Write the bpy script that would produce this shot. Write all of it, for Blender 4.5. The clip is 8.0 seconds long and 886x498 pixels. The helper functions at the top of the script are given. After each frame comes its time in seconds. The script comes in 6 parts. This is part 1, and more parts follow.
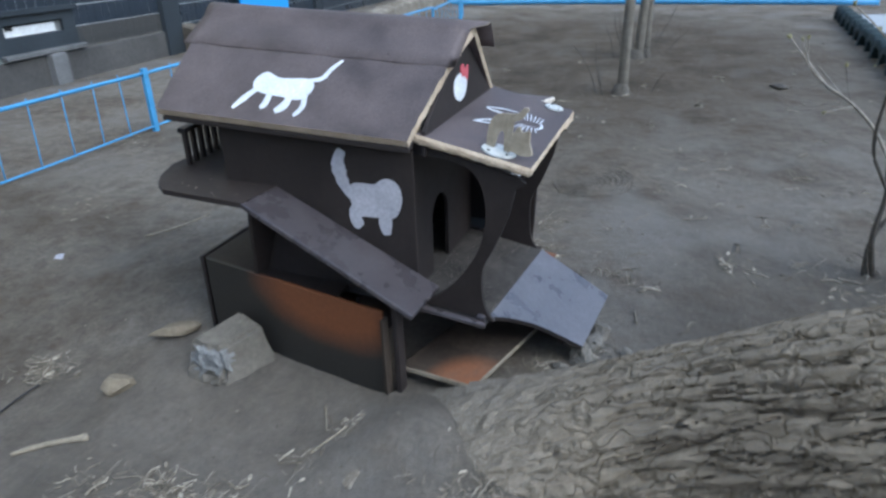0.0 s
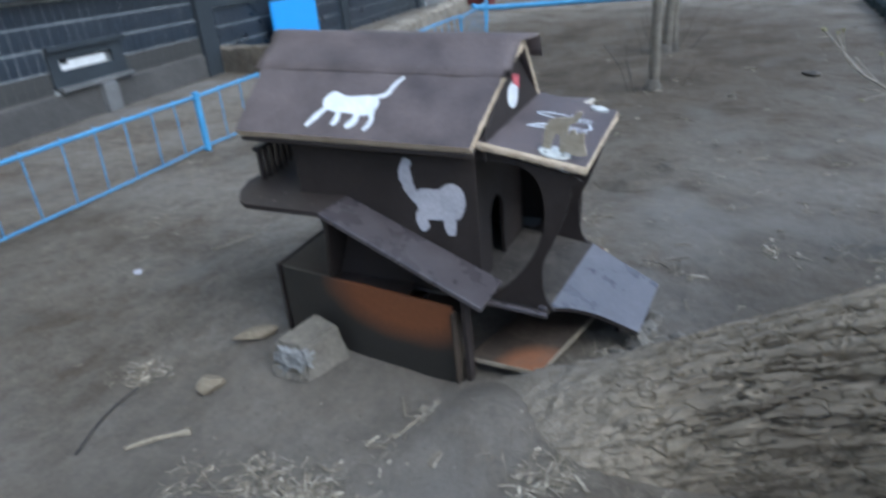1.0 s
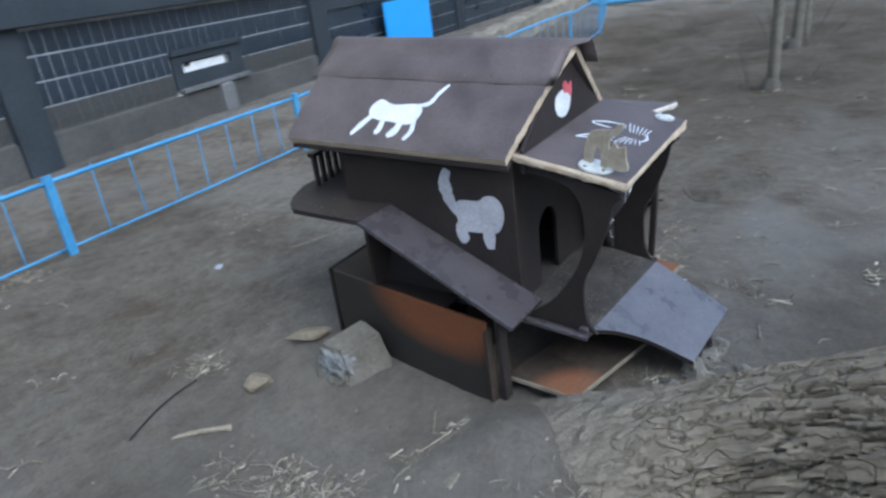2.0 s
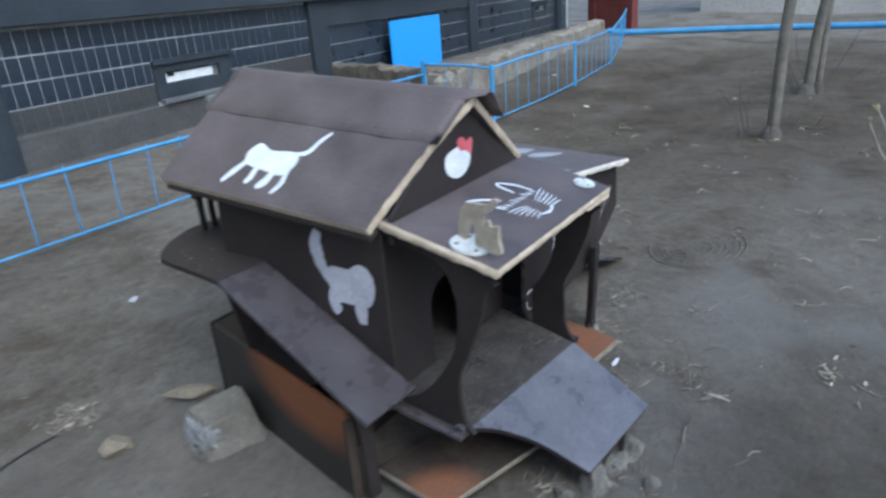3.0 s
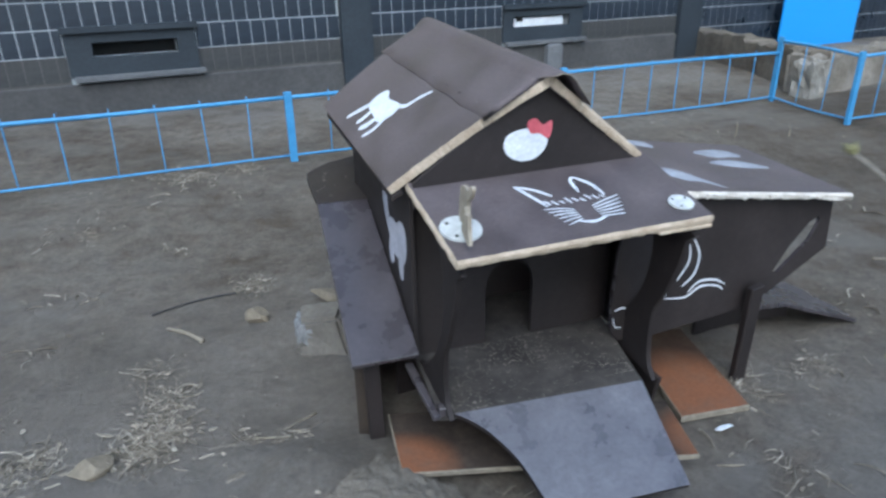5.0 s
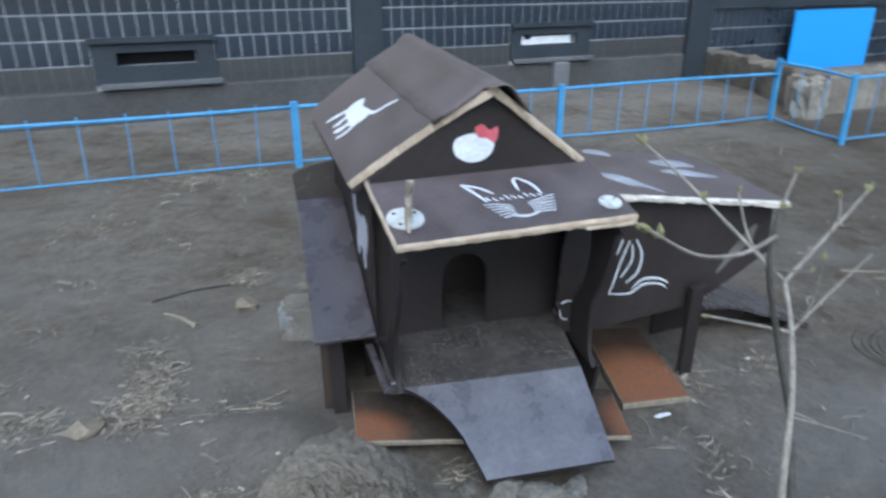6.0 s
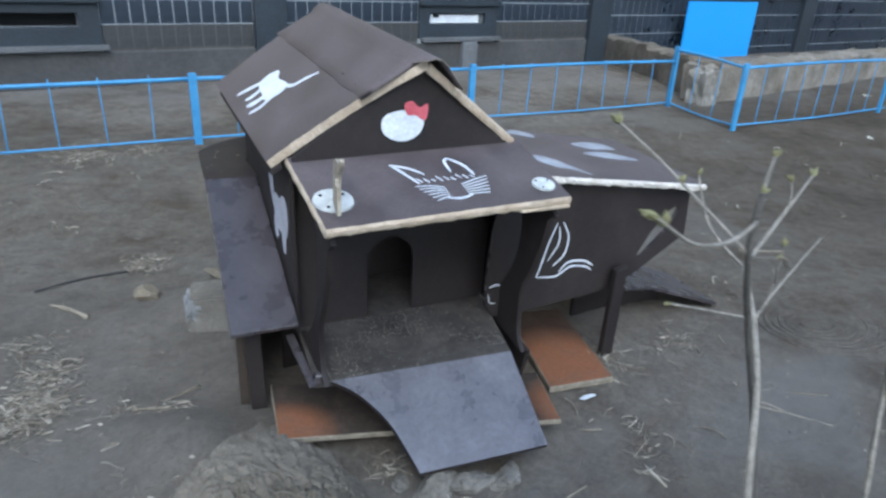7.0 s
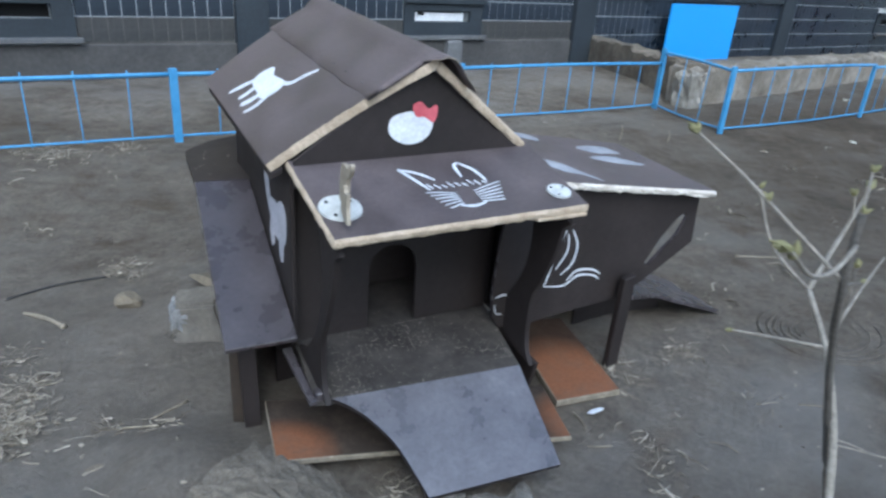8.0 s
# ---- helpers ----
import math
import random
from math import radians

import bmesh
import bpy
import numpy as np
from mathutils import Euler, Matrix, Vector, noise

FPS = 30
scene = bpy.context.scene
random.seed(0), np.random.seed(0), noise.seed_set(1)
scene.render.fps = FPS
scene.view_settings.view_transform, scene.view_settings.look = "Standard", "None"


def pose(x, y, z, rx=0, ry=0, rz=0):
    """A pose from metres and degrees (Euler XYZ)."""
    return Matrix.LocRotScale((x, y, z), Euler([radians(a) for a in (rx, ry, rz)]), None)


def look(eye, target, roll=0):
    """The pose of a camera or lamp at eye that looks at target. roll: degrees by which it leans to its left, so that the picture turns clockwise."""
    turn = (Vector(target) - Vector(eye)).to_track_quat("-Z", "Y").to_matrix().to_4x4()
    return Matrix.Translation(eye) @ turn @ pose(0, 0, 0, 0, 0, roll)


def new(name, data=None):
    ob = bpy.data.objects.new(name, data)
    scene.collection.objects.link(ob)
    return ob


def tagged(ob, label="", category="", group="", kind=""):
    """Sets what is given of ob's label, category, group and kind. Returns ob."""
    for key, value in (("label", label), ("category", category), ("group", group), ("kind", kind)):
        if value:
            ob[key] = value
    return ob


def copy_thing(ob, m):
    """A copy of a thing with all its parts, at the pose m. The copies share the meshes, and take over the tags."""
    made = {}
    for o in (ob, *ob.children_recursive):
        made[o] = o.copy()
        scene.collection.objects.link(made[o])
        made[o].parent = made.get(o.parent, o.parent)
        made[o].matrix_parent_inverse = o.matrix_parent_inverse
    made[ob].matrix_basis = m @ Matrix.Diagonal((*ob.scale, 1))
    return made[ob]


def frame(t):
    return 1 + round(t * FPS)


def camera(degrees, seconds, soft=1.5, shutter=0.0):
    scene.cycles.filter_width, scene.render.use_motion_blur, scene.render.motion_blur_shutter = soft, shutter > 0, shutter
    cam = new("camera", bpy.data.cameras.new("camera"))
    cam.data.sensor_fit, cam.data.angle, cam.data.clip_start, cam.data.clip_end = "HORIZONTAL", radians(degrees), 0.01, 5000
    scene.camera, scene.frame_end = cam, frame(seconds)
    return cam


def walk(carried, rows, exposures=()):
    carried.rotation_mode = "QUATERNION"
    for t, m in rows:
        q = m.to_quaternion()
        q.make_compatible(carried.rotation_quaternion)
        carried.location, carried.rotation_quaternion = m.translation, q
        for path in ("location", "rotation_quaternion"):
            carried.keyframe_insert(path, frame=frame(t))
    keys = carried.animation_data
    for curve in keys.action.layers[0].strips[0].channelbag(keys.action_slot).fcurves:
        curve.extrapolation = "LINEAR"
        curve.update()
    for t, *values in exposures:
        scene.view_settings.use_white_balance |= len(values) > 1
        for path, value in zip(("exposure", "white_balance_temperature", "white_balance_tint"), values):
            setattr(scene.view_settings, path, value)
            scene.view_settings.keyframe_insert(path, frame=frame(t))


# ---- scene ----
cam = camera(67.5, 8.0, soft=2.6, shutter=0.7)
PATH = [
    (0, (-1.868, -0.423, 1.414), (-0.167, 0.227, 0.588), -1.8),
    (0.5, (-2.018, -0.37, 1.458), (-0.318, 0.227, 0.59), -2.8),
    (1, (-2.067, -0.376, 1.473), (-0.392, 0.361, 0.665), -5.6),
    (1.2, (-2.046, -0.39, 1.472), (-0.379, 0.422, 0.722), -5.9),
    (2.3, (-1.735, -0.707, 1.476), (-0.309, 0.466, 0.708), -8.3),
    (2.5, (-1.619, -0.768, 1.487), (-0.233, 0.472, 0.752), -8.3),
    (3, (-1.307, -0.804, 1.479), (0.187, 0.306, 0.746), -4.5),
    (3.5, (-1.083, -0.954, 1.448), (0.142, 0.43, 0.686), -4.8),
    (4, (-0.844, -1.182, 1.468), (0.008, 0.47, 0.73), -4.5),
    (4.5, (-0.666, -1.235, 1.461), (0.003, 0.469, 0.656), -2.5),
    (4.7, (-0.595, -1.262, 1.461), (0.053, 0.447, 0.648), -1.9),
    (5.8, (-0.392, -1.595, 1.486), (0.133, 0.179, 0.726), 0.8),
    (6, (-0.378, -1.626, 1.478), (0.175, 0.14, 0.72), -0.2),
    (6.5, (-0.37, -1.626, 1.465), (0.361, 0.071, 0.698), -0.3),
    (7, (-0.424, -1.504, 1.447), (0.397, 0.132, 0.642), 3.1),
    (7.5, (-0.442, -1.411, 1.424), (0.472, 0.182, 0.633), 4.6),
    (8, (-0.462, -1.357, 1.425), (0.425, 0.245, 0.621), 4.3),
]
walk(cam, [(t, look(eye, target, roll)) for t, eye, target, roll in PATH], [(0.0, 1.06, 5420, 2.5), (8.0, 1.06, 5350, 2)])

# ---- sky and light ----
world = bpy.data.worlds.new("world")
scene.world = world
world.use_nodes = True
wn = world.node_tree
sky = wn.nodes.new("ShaderNodeTexSky")
sky.sky_type, sky.sun_disc = "NISHITA", False
sky.sun_elevation, sky.sun_rotation = radians(42), radians(202)
sky.air_density, sky.dust_density, sky.ozone_density = 1.0, 2.5, 1.0
wn.nodes["Background"].inputs["Strength"].default_value = 0.15
wn.links.new(sky.outputs["Color"], wn.nodes["Background"].inputs["Color"])
sun = new("sun", bpy.data.lights.new("sun", "SUN"))
sun.data.energy, sun.data.angle, sun.data.color = 0.7, radians(40), (1.0, 0.98, 0.96)
sun.matrix_world = look((0, 0, 0), (0.27, 0.68, -1.2))


# ---- materials ----
def shader(name, rough=0.7, metal=0.0, spec=0.5):
    m = bpy.data.materials.new(name)
    m.use_nodes = True
    b = m.node_tree.nodes["Principled BSDF"]
    b.inputs["Roughness"].default_value, b.inputs["Metallic"].default_value = rough, metal
    b.inputs["Specular IOR Level"].default_value = spec
    return m, m.node_tree, b


def texture(nt, scale, detail=4.0, rough=0.6, stretch=None, kind="ShaderNodeTexNoise", space="Object"):
    co = nt.nodes.new("ShaderNodeTexCoord")
    t = nt.nodes.new(kind)
    t.inputs["Scale"].default_value = scale
    if kind == "ShaderNodeTexNoise":
        t.inputs["Detail"].default_value, t.inputs["Roughness"].default_value = detail, rough
    mp = nt.nodes.new("ShaderNodeMapping")
    mp.inputs["Scale"].default_value = stretch or (1, 1, 1)
    nt.links.new(co.outputs[space], mp.inputs["Vector"])
    nt.links.new(mp.outputs["Vector"], t.inputs["Vector"])
    return t.outputs[0]


def ramp(nt, fac, stops):
    r = nt.nodes.new("ShaderNodeValToRGB")
    while len(r.color_ramp.elements) < len(stops):
        r.color_ramp.elements.new(0.5)
    for e, (p, c) in zip(r.color_ramp.elements, stops):
        e.position, e.color = p, (*c, 1) if len(c) == 3 else (c[0], c[0], c[0], 1)
    nt.links.new(fac, r.inputs["Fac"])
    return r.outputs["Color"]


def mix(nt, fac, a, b, mode="MIX"):
    x = nt.nodes.new("ShaderNodeMix")
    x.data_type, x.blend_type = "RGBA", mode
    for i, v in ((0, fac), (6, a), (7, b)):
        if isinstance(v, (int, float)):
            x.inputs[i].default_value = v
        elif isinstance(v, tuple):
            x.inputs[i].default_value = (*v, 1)
        else:
            nt.links.new(v, x.inputs[i])
    return x.outputs[2]


def bump(nt, b, height, dist, strength=0.6):
    n = nt.nodes.new("ShaderNodeBump")
    n.inputs["Distance"].default_value, n.inputs["Strength"].default_value = dist, strength
    nt.links.new(height, n.inputs["Height"])
    nt.links.new(n.outputs["Normal"], b.inputs["Normal"])


def worn(name, dark, light, grain=60, blot=5, rough=(0.5, 0.75), relief=0.001, stretch=None, metal=0.0, spec=0.5, speck=None, amount=0.62, pieces=False):
    """Two scales of colour change, uneven gloss, fine relief, and specks of dust or chips."""
    m, nt, b = shader(name, rough[0], metal, spec)
    big = texture(nt, blot, 5, 0.65)
    fine = texture(nt, grain, 5, 0.7, stretch)
    col = ramp(nt, big, [(0.3, dark), (0.72, light)])
    col = mix(nt, 0.55, col, ramp(nt, fine, [(0.25, (0.55, 0.55, 0.55)), (0.75, (1.35, 1.35, 1.35))]), "MULTIPLY")
    if speck:
        sp = texture(nt, grain * 1.6, 3, 0.8)
        col = mix(nt, ramp(nt, sp, [(amount, (0.0,)), (amount + 0.09, (1.0,))]), col, speck)
    if pieces:
        geo = nt.nodes.new("ShaderNodeNewGeometry")
        col = mix(nt, 1.0, col, ramp(nt, geo.outputs["Random Per Island"], [(0.0, (0.45, 0.41, 0.36)), (0.5, (0.95, 0.92, 0.87)), (1.0, (1.7, 1.7, 1.66))]), "MULTIPLY")
    nt.links.new(col, b.inputs["Base Color"])
    nt.links.new(ramp(nt, big, [(0.3, (rough[0],)), (0.7, (rough[1],))]), b.inputs["Roughness"])
    bump(nt, b, fine, relief)
    return m


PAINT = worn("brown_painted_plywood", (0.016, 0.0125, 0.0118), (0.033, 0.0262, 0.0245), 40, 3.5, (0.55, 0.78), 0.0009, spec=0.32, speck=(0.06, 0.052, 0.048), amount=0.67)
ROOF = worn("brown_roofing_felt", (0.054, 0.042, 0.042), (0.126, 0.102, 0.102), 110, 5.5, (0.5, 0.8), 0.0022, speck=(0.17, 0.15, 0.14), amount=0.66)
RAMP = worn("worn_brown_ramp_paint", (0.044, 0.038, 0.041), (0.080, 0.071, 0.076), 60, 6, (0.2, 0.38), 0.0007, speck=(0.17, 0.16, 0.16), amount=0.69)
# ramp paint made lighter and bluer: the sky's sheen put into the colour
FRONT_RAMP = worn("worn_ramp_paint_sky_sheen", (0.082, 0.080, 0.090), (0.145, 0.142, 0.158), 60, 6, (0.22, 0.42), 0.0007, speck=(0.2, 0.19, 0.19), amount=0.69)
FLOOR = worn("dusty_porch_floor", (0.020, 0.017, 0.015), (0.078, 0.069, 0.060), 30, 8, (0.8, 0.95), 0.003, speck=(0.20, 0.18, 0.15), amount=0.64)
EDGE = worn("raw_chipboard_edge", (0.38, 0.30, 0.21), (0.62, 0.52, 0.40), 150, 14, (0.85, 0.95), 0.003, speck=(0.16, 0.10, 0.06), amount=0.6)
PALE_EDGE = worn("chipped_pale_edge", (0.50, 0.45, 0.38), (0.72, 0.68, 0.62), 120, 16, (0.85, 0.95), 0.003, speck=(0.2, 0.15, 0.1), amount=0.64)
WHITE = worn("white_stencil_paint", (0.52, 0.55, 0.60), (0.74, 0.77, 0.81), 90, 9, (0.5, 0.7), 0.0004)
GREY_WHITE = worn("faded_white_paint", (0.34, 0.34, 0.38), (0.48, 0.48, 0.53), 80, 8, (0.6, 0.8), 0.0004, speck=(0.2, 0.18, 0.18), amount=0.7)
RED = worn("red_stencil_paint", (0.42, 0.07, 0.09), (0.58, 0.13, 0.16), 90, 9, (0.5, 0.7), 0.0004)
GREY_PAINT = worn("thin_grey_paint", (0.20, 0.21, 0.235), (0.36, 0.38, 0.42), 60, 10, (0.6, 0.8), 0.0004, speck=(0.08, 0.06, 0.06), amount=0.66)
BLUE = worn("blue_enamel", (0.055, 0.23, 0.46), (0.10, 0.32, 0.58), 60, 6, (0.4, 0.6), 0.0006, speck=(0.12, 0.13, 0.13), amount=0.73)
SHEET = worn("blue_sheet_metal", (0.05, 0.32, 0.80), (0.053, 0.33, 0.82), 400, 0.6, (0.4, 0.5), 0.0006)
TILE = worn("dark_glazed_tile", (0.012, 0.018, 0.028), (0.034, 0.045, 0.062), 30, 3, (0.22, 0.45), 0.0006)
SPLASHED = worn("mud_splashed_tile", (0.026, 0.028, 0.030), (0.062, 0.060, 0.056), 24, 3, (0.5, 0.8), 0.001)
MORTAR = worn("tile_mortar", (0.24, 0.265, 0.285), (0.50, 0.53, 0.54), 60, 3, (0.85, 0.95), 0.002)
DIRTY_MORTAR = worn("muddy_mortar", (0.06, 0.058, 0.054), (0.13, 0.125, 0.115), 60, 3, (0.85, 0.95), 0.002)
DARK_PLASTER = worn("black_painted_plaster", (0.014, 0.020, 0.027), (0.032, 0.041, 0.050), 30, 2, (0.6, 0.8), 0.002)
PLINTH = worn("dirty_plinth_render", (0.048, 0.047, 0.046), (0.090, 0.087, 0.083), 25, 1.6, (0.85, 0.95), 0.003)
GREY_RENDER = worn("grey_cement_render", (0.085, 0.087, 0.09), (0.15, 0.152, 0.155), 40, 2, (0.85, 0.95), 0.003)
CREAM = worn("cream_panel", (0.58, 0.56, 0.46), (0.70, 0.68, 0.58), 20, 1.2, (0.7, 0.85), 0.001)
YELLOW = worn("ochre_panel", (0.46, 0.34, 0.13), (0.56, 0.42, 0.18), 20, 1.2, (0.7, 0.85), 0.001)
STONE = worn("rough_concrete", (0.105, 0.095, 0.080), (0.185, 0.170, 0.145), 45, 7, (0.85, 0.97), 0.006, speck=(0.30, 0.30, 0.29), amount=0.68)
STONE2 = worn("ochre_stone", (0.14, 0.118, 0.085), (0.24, 0.205, 0.15), 60, 10, (0.85, 0.97), 0.004)
KERBSTONE = worn("weathered_kerb_concrete", (0.105, 0.088, 0.064), (0.30, 0.275, 0.235), 22, 2.6, (0.85, 0.97), 0.01, speck=(0.36, 0.35, 0.33), amount=0.66)
# brown kerb concrete for the side kerb, its shade darkened into the colour
SHADED_KERB = worn("earthy_shaded_kerb", (0.06, 0.049, 0.037), (0.19, 0.165, 0.130), 22, 3.5, (0.85, 0.97), 0.01)
RUBBLE = worn("pale_broken_concrete", (0.17, 0.155, 0.125), (0.36, 0.345, 0.315), 70, 5, (0.85, 0.97), 0.01)
METAL = worn("pale_enamelled_tin", (0.42, 0.44, 0.43), (0.60, 0.62, 0.61), 70, 25, (0.35, 0.5), 0.0004, metal=0.0)
GLASS_WHITE = worn("white_vent_pane", (0.66, 0.68, 0.70), (0.8, 0.82, 0.84), 40, 4, (0.3, 0.5), 0.0004)
OLD_WOOD = worn("old_brown_wood", (0.022, 0.016, 0.011), (0.055, 0.040, 0.028), 80, 12, (0.7, 0.9), 0.001)
CHIPPED = worn("pale_chipped_concrete", (0.11, 0.110, 0.108), (0.28, 0.288, 0.295), 70, 34, (0.85, 0.97), 0.006)
DULL_WOOD = worn("dull_dry_wood", (0.15, 0.128, 0.092), (0.29, 0.255, 0.195), 80, 18, (0.8, 0.95), 0.001)
BONE = worn("weathered_pale_wood", (0.26, 0.22, 0.16), (0.42, 0.37, 0.29), 80, 18, (0.7, 0.85), 0.001)
# black of latch and screws; also painted shade inside the vents
DARK = worn("black_paint_and_vent_shade", (0.006, 0.006, 0.006), (0.012, 0.011, 0.011), 40, 4, (0.9, 0.95), 0.001)
TWIG = worn("grey_twig_bark", (0.17, 0.152, 0.124), (0.34, 0.31, 0.26), 160, 40, (0.8, 0.95), 0.0008)
MID_TWIG = worn("brown_twig_bark", (0.085, 0.074, 0.06), (0.19, 0.168, 0.138), 120, 30, (0.8, 0.95), 0.0008)
TREE_BARK = worn("grey_brown_tree_bark", (0.075, 0.067, 0.056), (0.17, 0.155, 0.13), 60, 9, (0.85, 0.95), 0.003)
DARK_TWIG = worn("dark_twig_bark", (0.045, 0.04, 0.034), (0.11, 0.10, 0.085), 160, 40, (0.8, 0.95), 0.0008)
BUD = worn("green_buds", (0.13, 0.125, 0.05), (0.26, 0.245, 0.12), 300, 90, (0.6, 0.8), 0.0005)
STRAW = worn("dry_straw", (0.15, 0.132, 0.105), (0.35, 0.322, 0.27), 90, 40, (0.8, 0.95), 0.0005, pieces=True)
CEMENT = worn("crumbling_cement", (0.085, 0.077, 0.065), (0.22, 0.205, 0.18), 45, 12, (0.85, 0.95), 0.004)
CRUMB = worn("soil_crumbs", (0.075, 0.066, 0.054), (0.215, 0.195, 0.165), 60, 20, (0.85, 0.95), 0.0005)
LEAF = worn("dry_leaf_litter", (0.10, 0.086, 0.066), (0.32, 0.295, 0.25), 60, 14, (0.8, 0.95), 0.0005, pieces=True)
CABLE = worn("black_cable", (0.012, 0.012, 0.013), (0.03, 0.03, 0.03), 60, 10, (0.5, 0.7), 0.0004)
RUBBER = worn("black_tyre_rubber", (0.008, 0.018, 0.022), (0.022, 0.042, 0.048), 40, 4, (0.7, 0.9), 0.002)

PAVING = worn("pale_asphalt_path", (0.30, 0.33, 0.36), (0.42, 0.45, 0.48), 40, 1.2, (0.7, 0.9), 0.003)
MAROON = worn("maroon_door_paint", (0.09, 0.02, 0.02), (0.16, 0.04, 0.035), 20, 2, (0.5, 0.7), 0.001)
FAR_WALL = worn("beige_far_render", (0.30, 0.285, 0.26), (0.40, 0.38, 0.35), 10, 0.6, (0.85, 0.95), 0.003)


def soil():
    m, nt, b = shader("bare_soil", 0.95, 0.0, 0.25)
    a, c, d = texture(nt, 1.1, 8, 0.66), texture(nt, 11, 8, 0.78), texture(nt, 48, 6, 0.8)
    col = ramp(nt, a, [(0.33, (0.096, 0.081, 0.062)), (0.5, (0.163, 0.143, 0.118)), (0.66, (0.226, 0.209, 0.182))])
    col = mix(nt, 0.52, col, ramp(nt, c, [(0.32, (0.45, 0.44, 0.43)), (0.66, (1.4, 1.4, 1.4))]), "MULTIPLY")
    col = mix(nt, 0.48, col, ramp(nt, d, [(0.32, (0.5, 0.5, 0.5)), (0.68, (1.45, 1.45, 1.45))]), "MULTIPLY")
    damp = texture(nt, 2.7, 6, 0.72)
    col = mix(nt, ramp(nt, damp, [(0.52, (0.0,)), (0.68, (0.8,))]), col, mix(nt, 1.0, col, (0.66, 0.60, 0.53), "MULTIPLY"))
    dust = texture(nt, 0.8, 5, 0.6, (1, 1.6, 1))
    col = mix(nt, ramp(nt, dust, [(0.52, (0.0,)), (0.66, (0.55,))]), col, (0.225, 0.214, 0.196))
    crumbs = texture(nt, 130, 2, 0.5)
    col = mix(nt, ramp(nt, crumbs, [(0.74, (0.0,)), (0.80, (0.5,))]), col, (0.24, 0.225, 0.20))
    # humus with shade painted in under the trees; elsewhere darker or paler fields
    def field(loc, scale):
        co = nt.nodes.new("ShaderNodeTexCoord")
        mp = nt.nodes.new("ShaderNodeMapping")
        mp.inputs["Scale"].default_value = (1 / scale[0], 1 / scale[1], 0)
        mp.inputs["Location"].default_value = (-loc[0] / scale[0], -loc[1] / scale[1], 0)
        g = nt.nodes.new("ShaderNodeTexGradient")
        g.gradient_type = "SPHERICAL"
        nt.links.new(co.outputs["Object"], mp.inputs["Vector"])
        nt.links.new(mp.outputs["Vector"], g.inputs["Vector"])
        return ramp(nt, mix(nt, 0.4, g.outputs["Fac"], a), [(0.22, (0.0,)), (0.5, (1.0,))])
    col = mix(nt, field((8.2, 1.2), (7.0, 4.4)), col, mix(nt, 1.0, col, (0.52, 0.48, 0.425), "MULTIPLY"))
    col = mix(nt, field((1.5, -0.75), (1.5, 0.8)), col, mix(nt, 0.2, col, (0.205, 0.195, 0.178)))
    # humus along the fence, with the footing's shadow put into the colour
    col = mix(nt, field((-0.5, 3.0), (2.4, 1.3)), col, mix(nt, 1.0, col, (0.87, 0.86, 0.84), "MULTIPLY"))
    col = mix(nt, field((-0.75, 0.85), (1.3, 1.1)), col, mix(nt, 0.31, col, (0.215, 0.202, 0.182)))
    col = mix(nt, field((0.85, -0.80), (0.85, 0.60)), col, mix(nt, 1.0, col, (0.74, 0.72, 0.70), "MULTIPLY"))
    nt.links.new(col, b.inputs["Base Color"])
    bump(nt, b, mix(nt, 0.5, c, d), 0.035, 1.0)
    return m


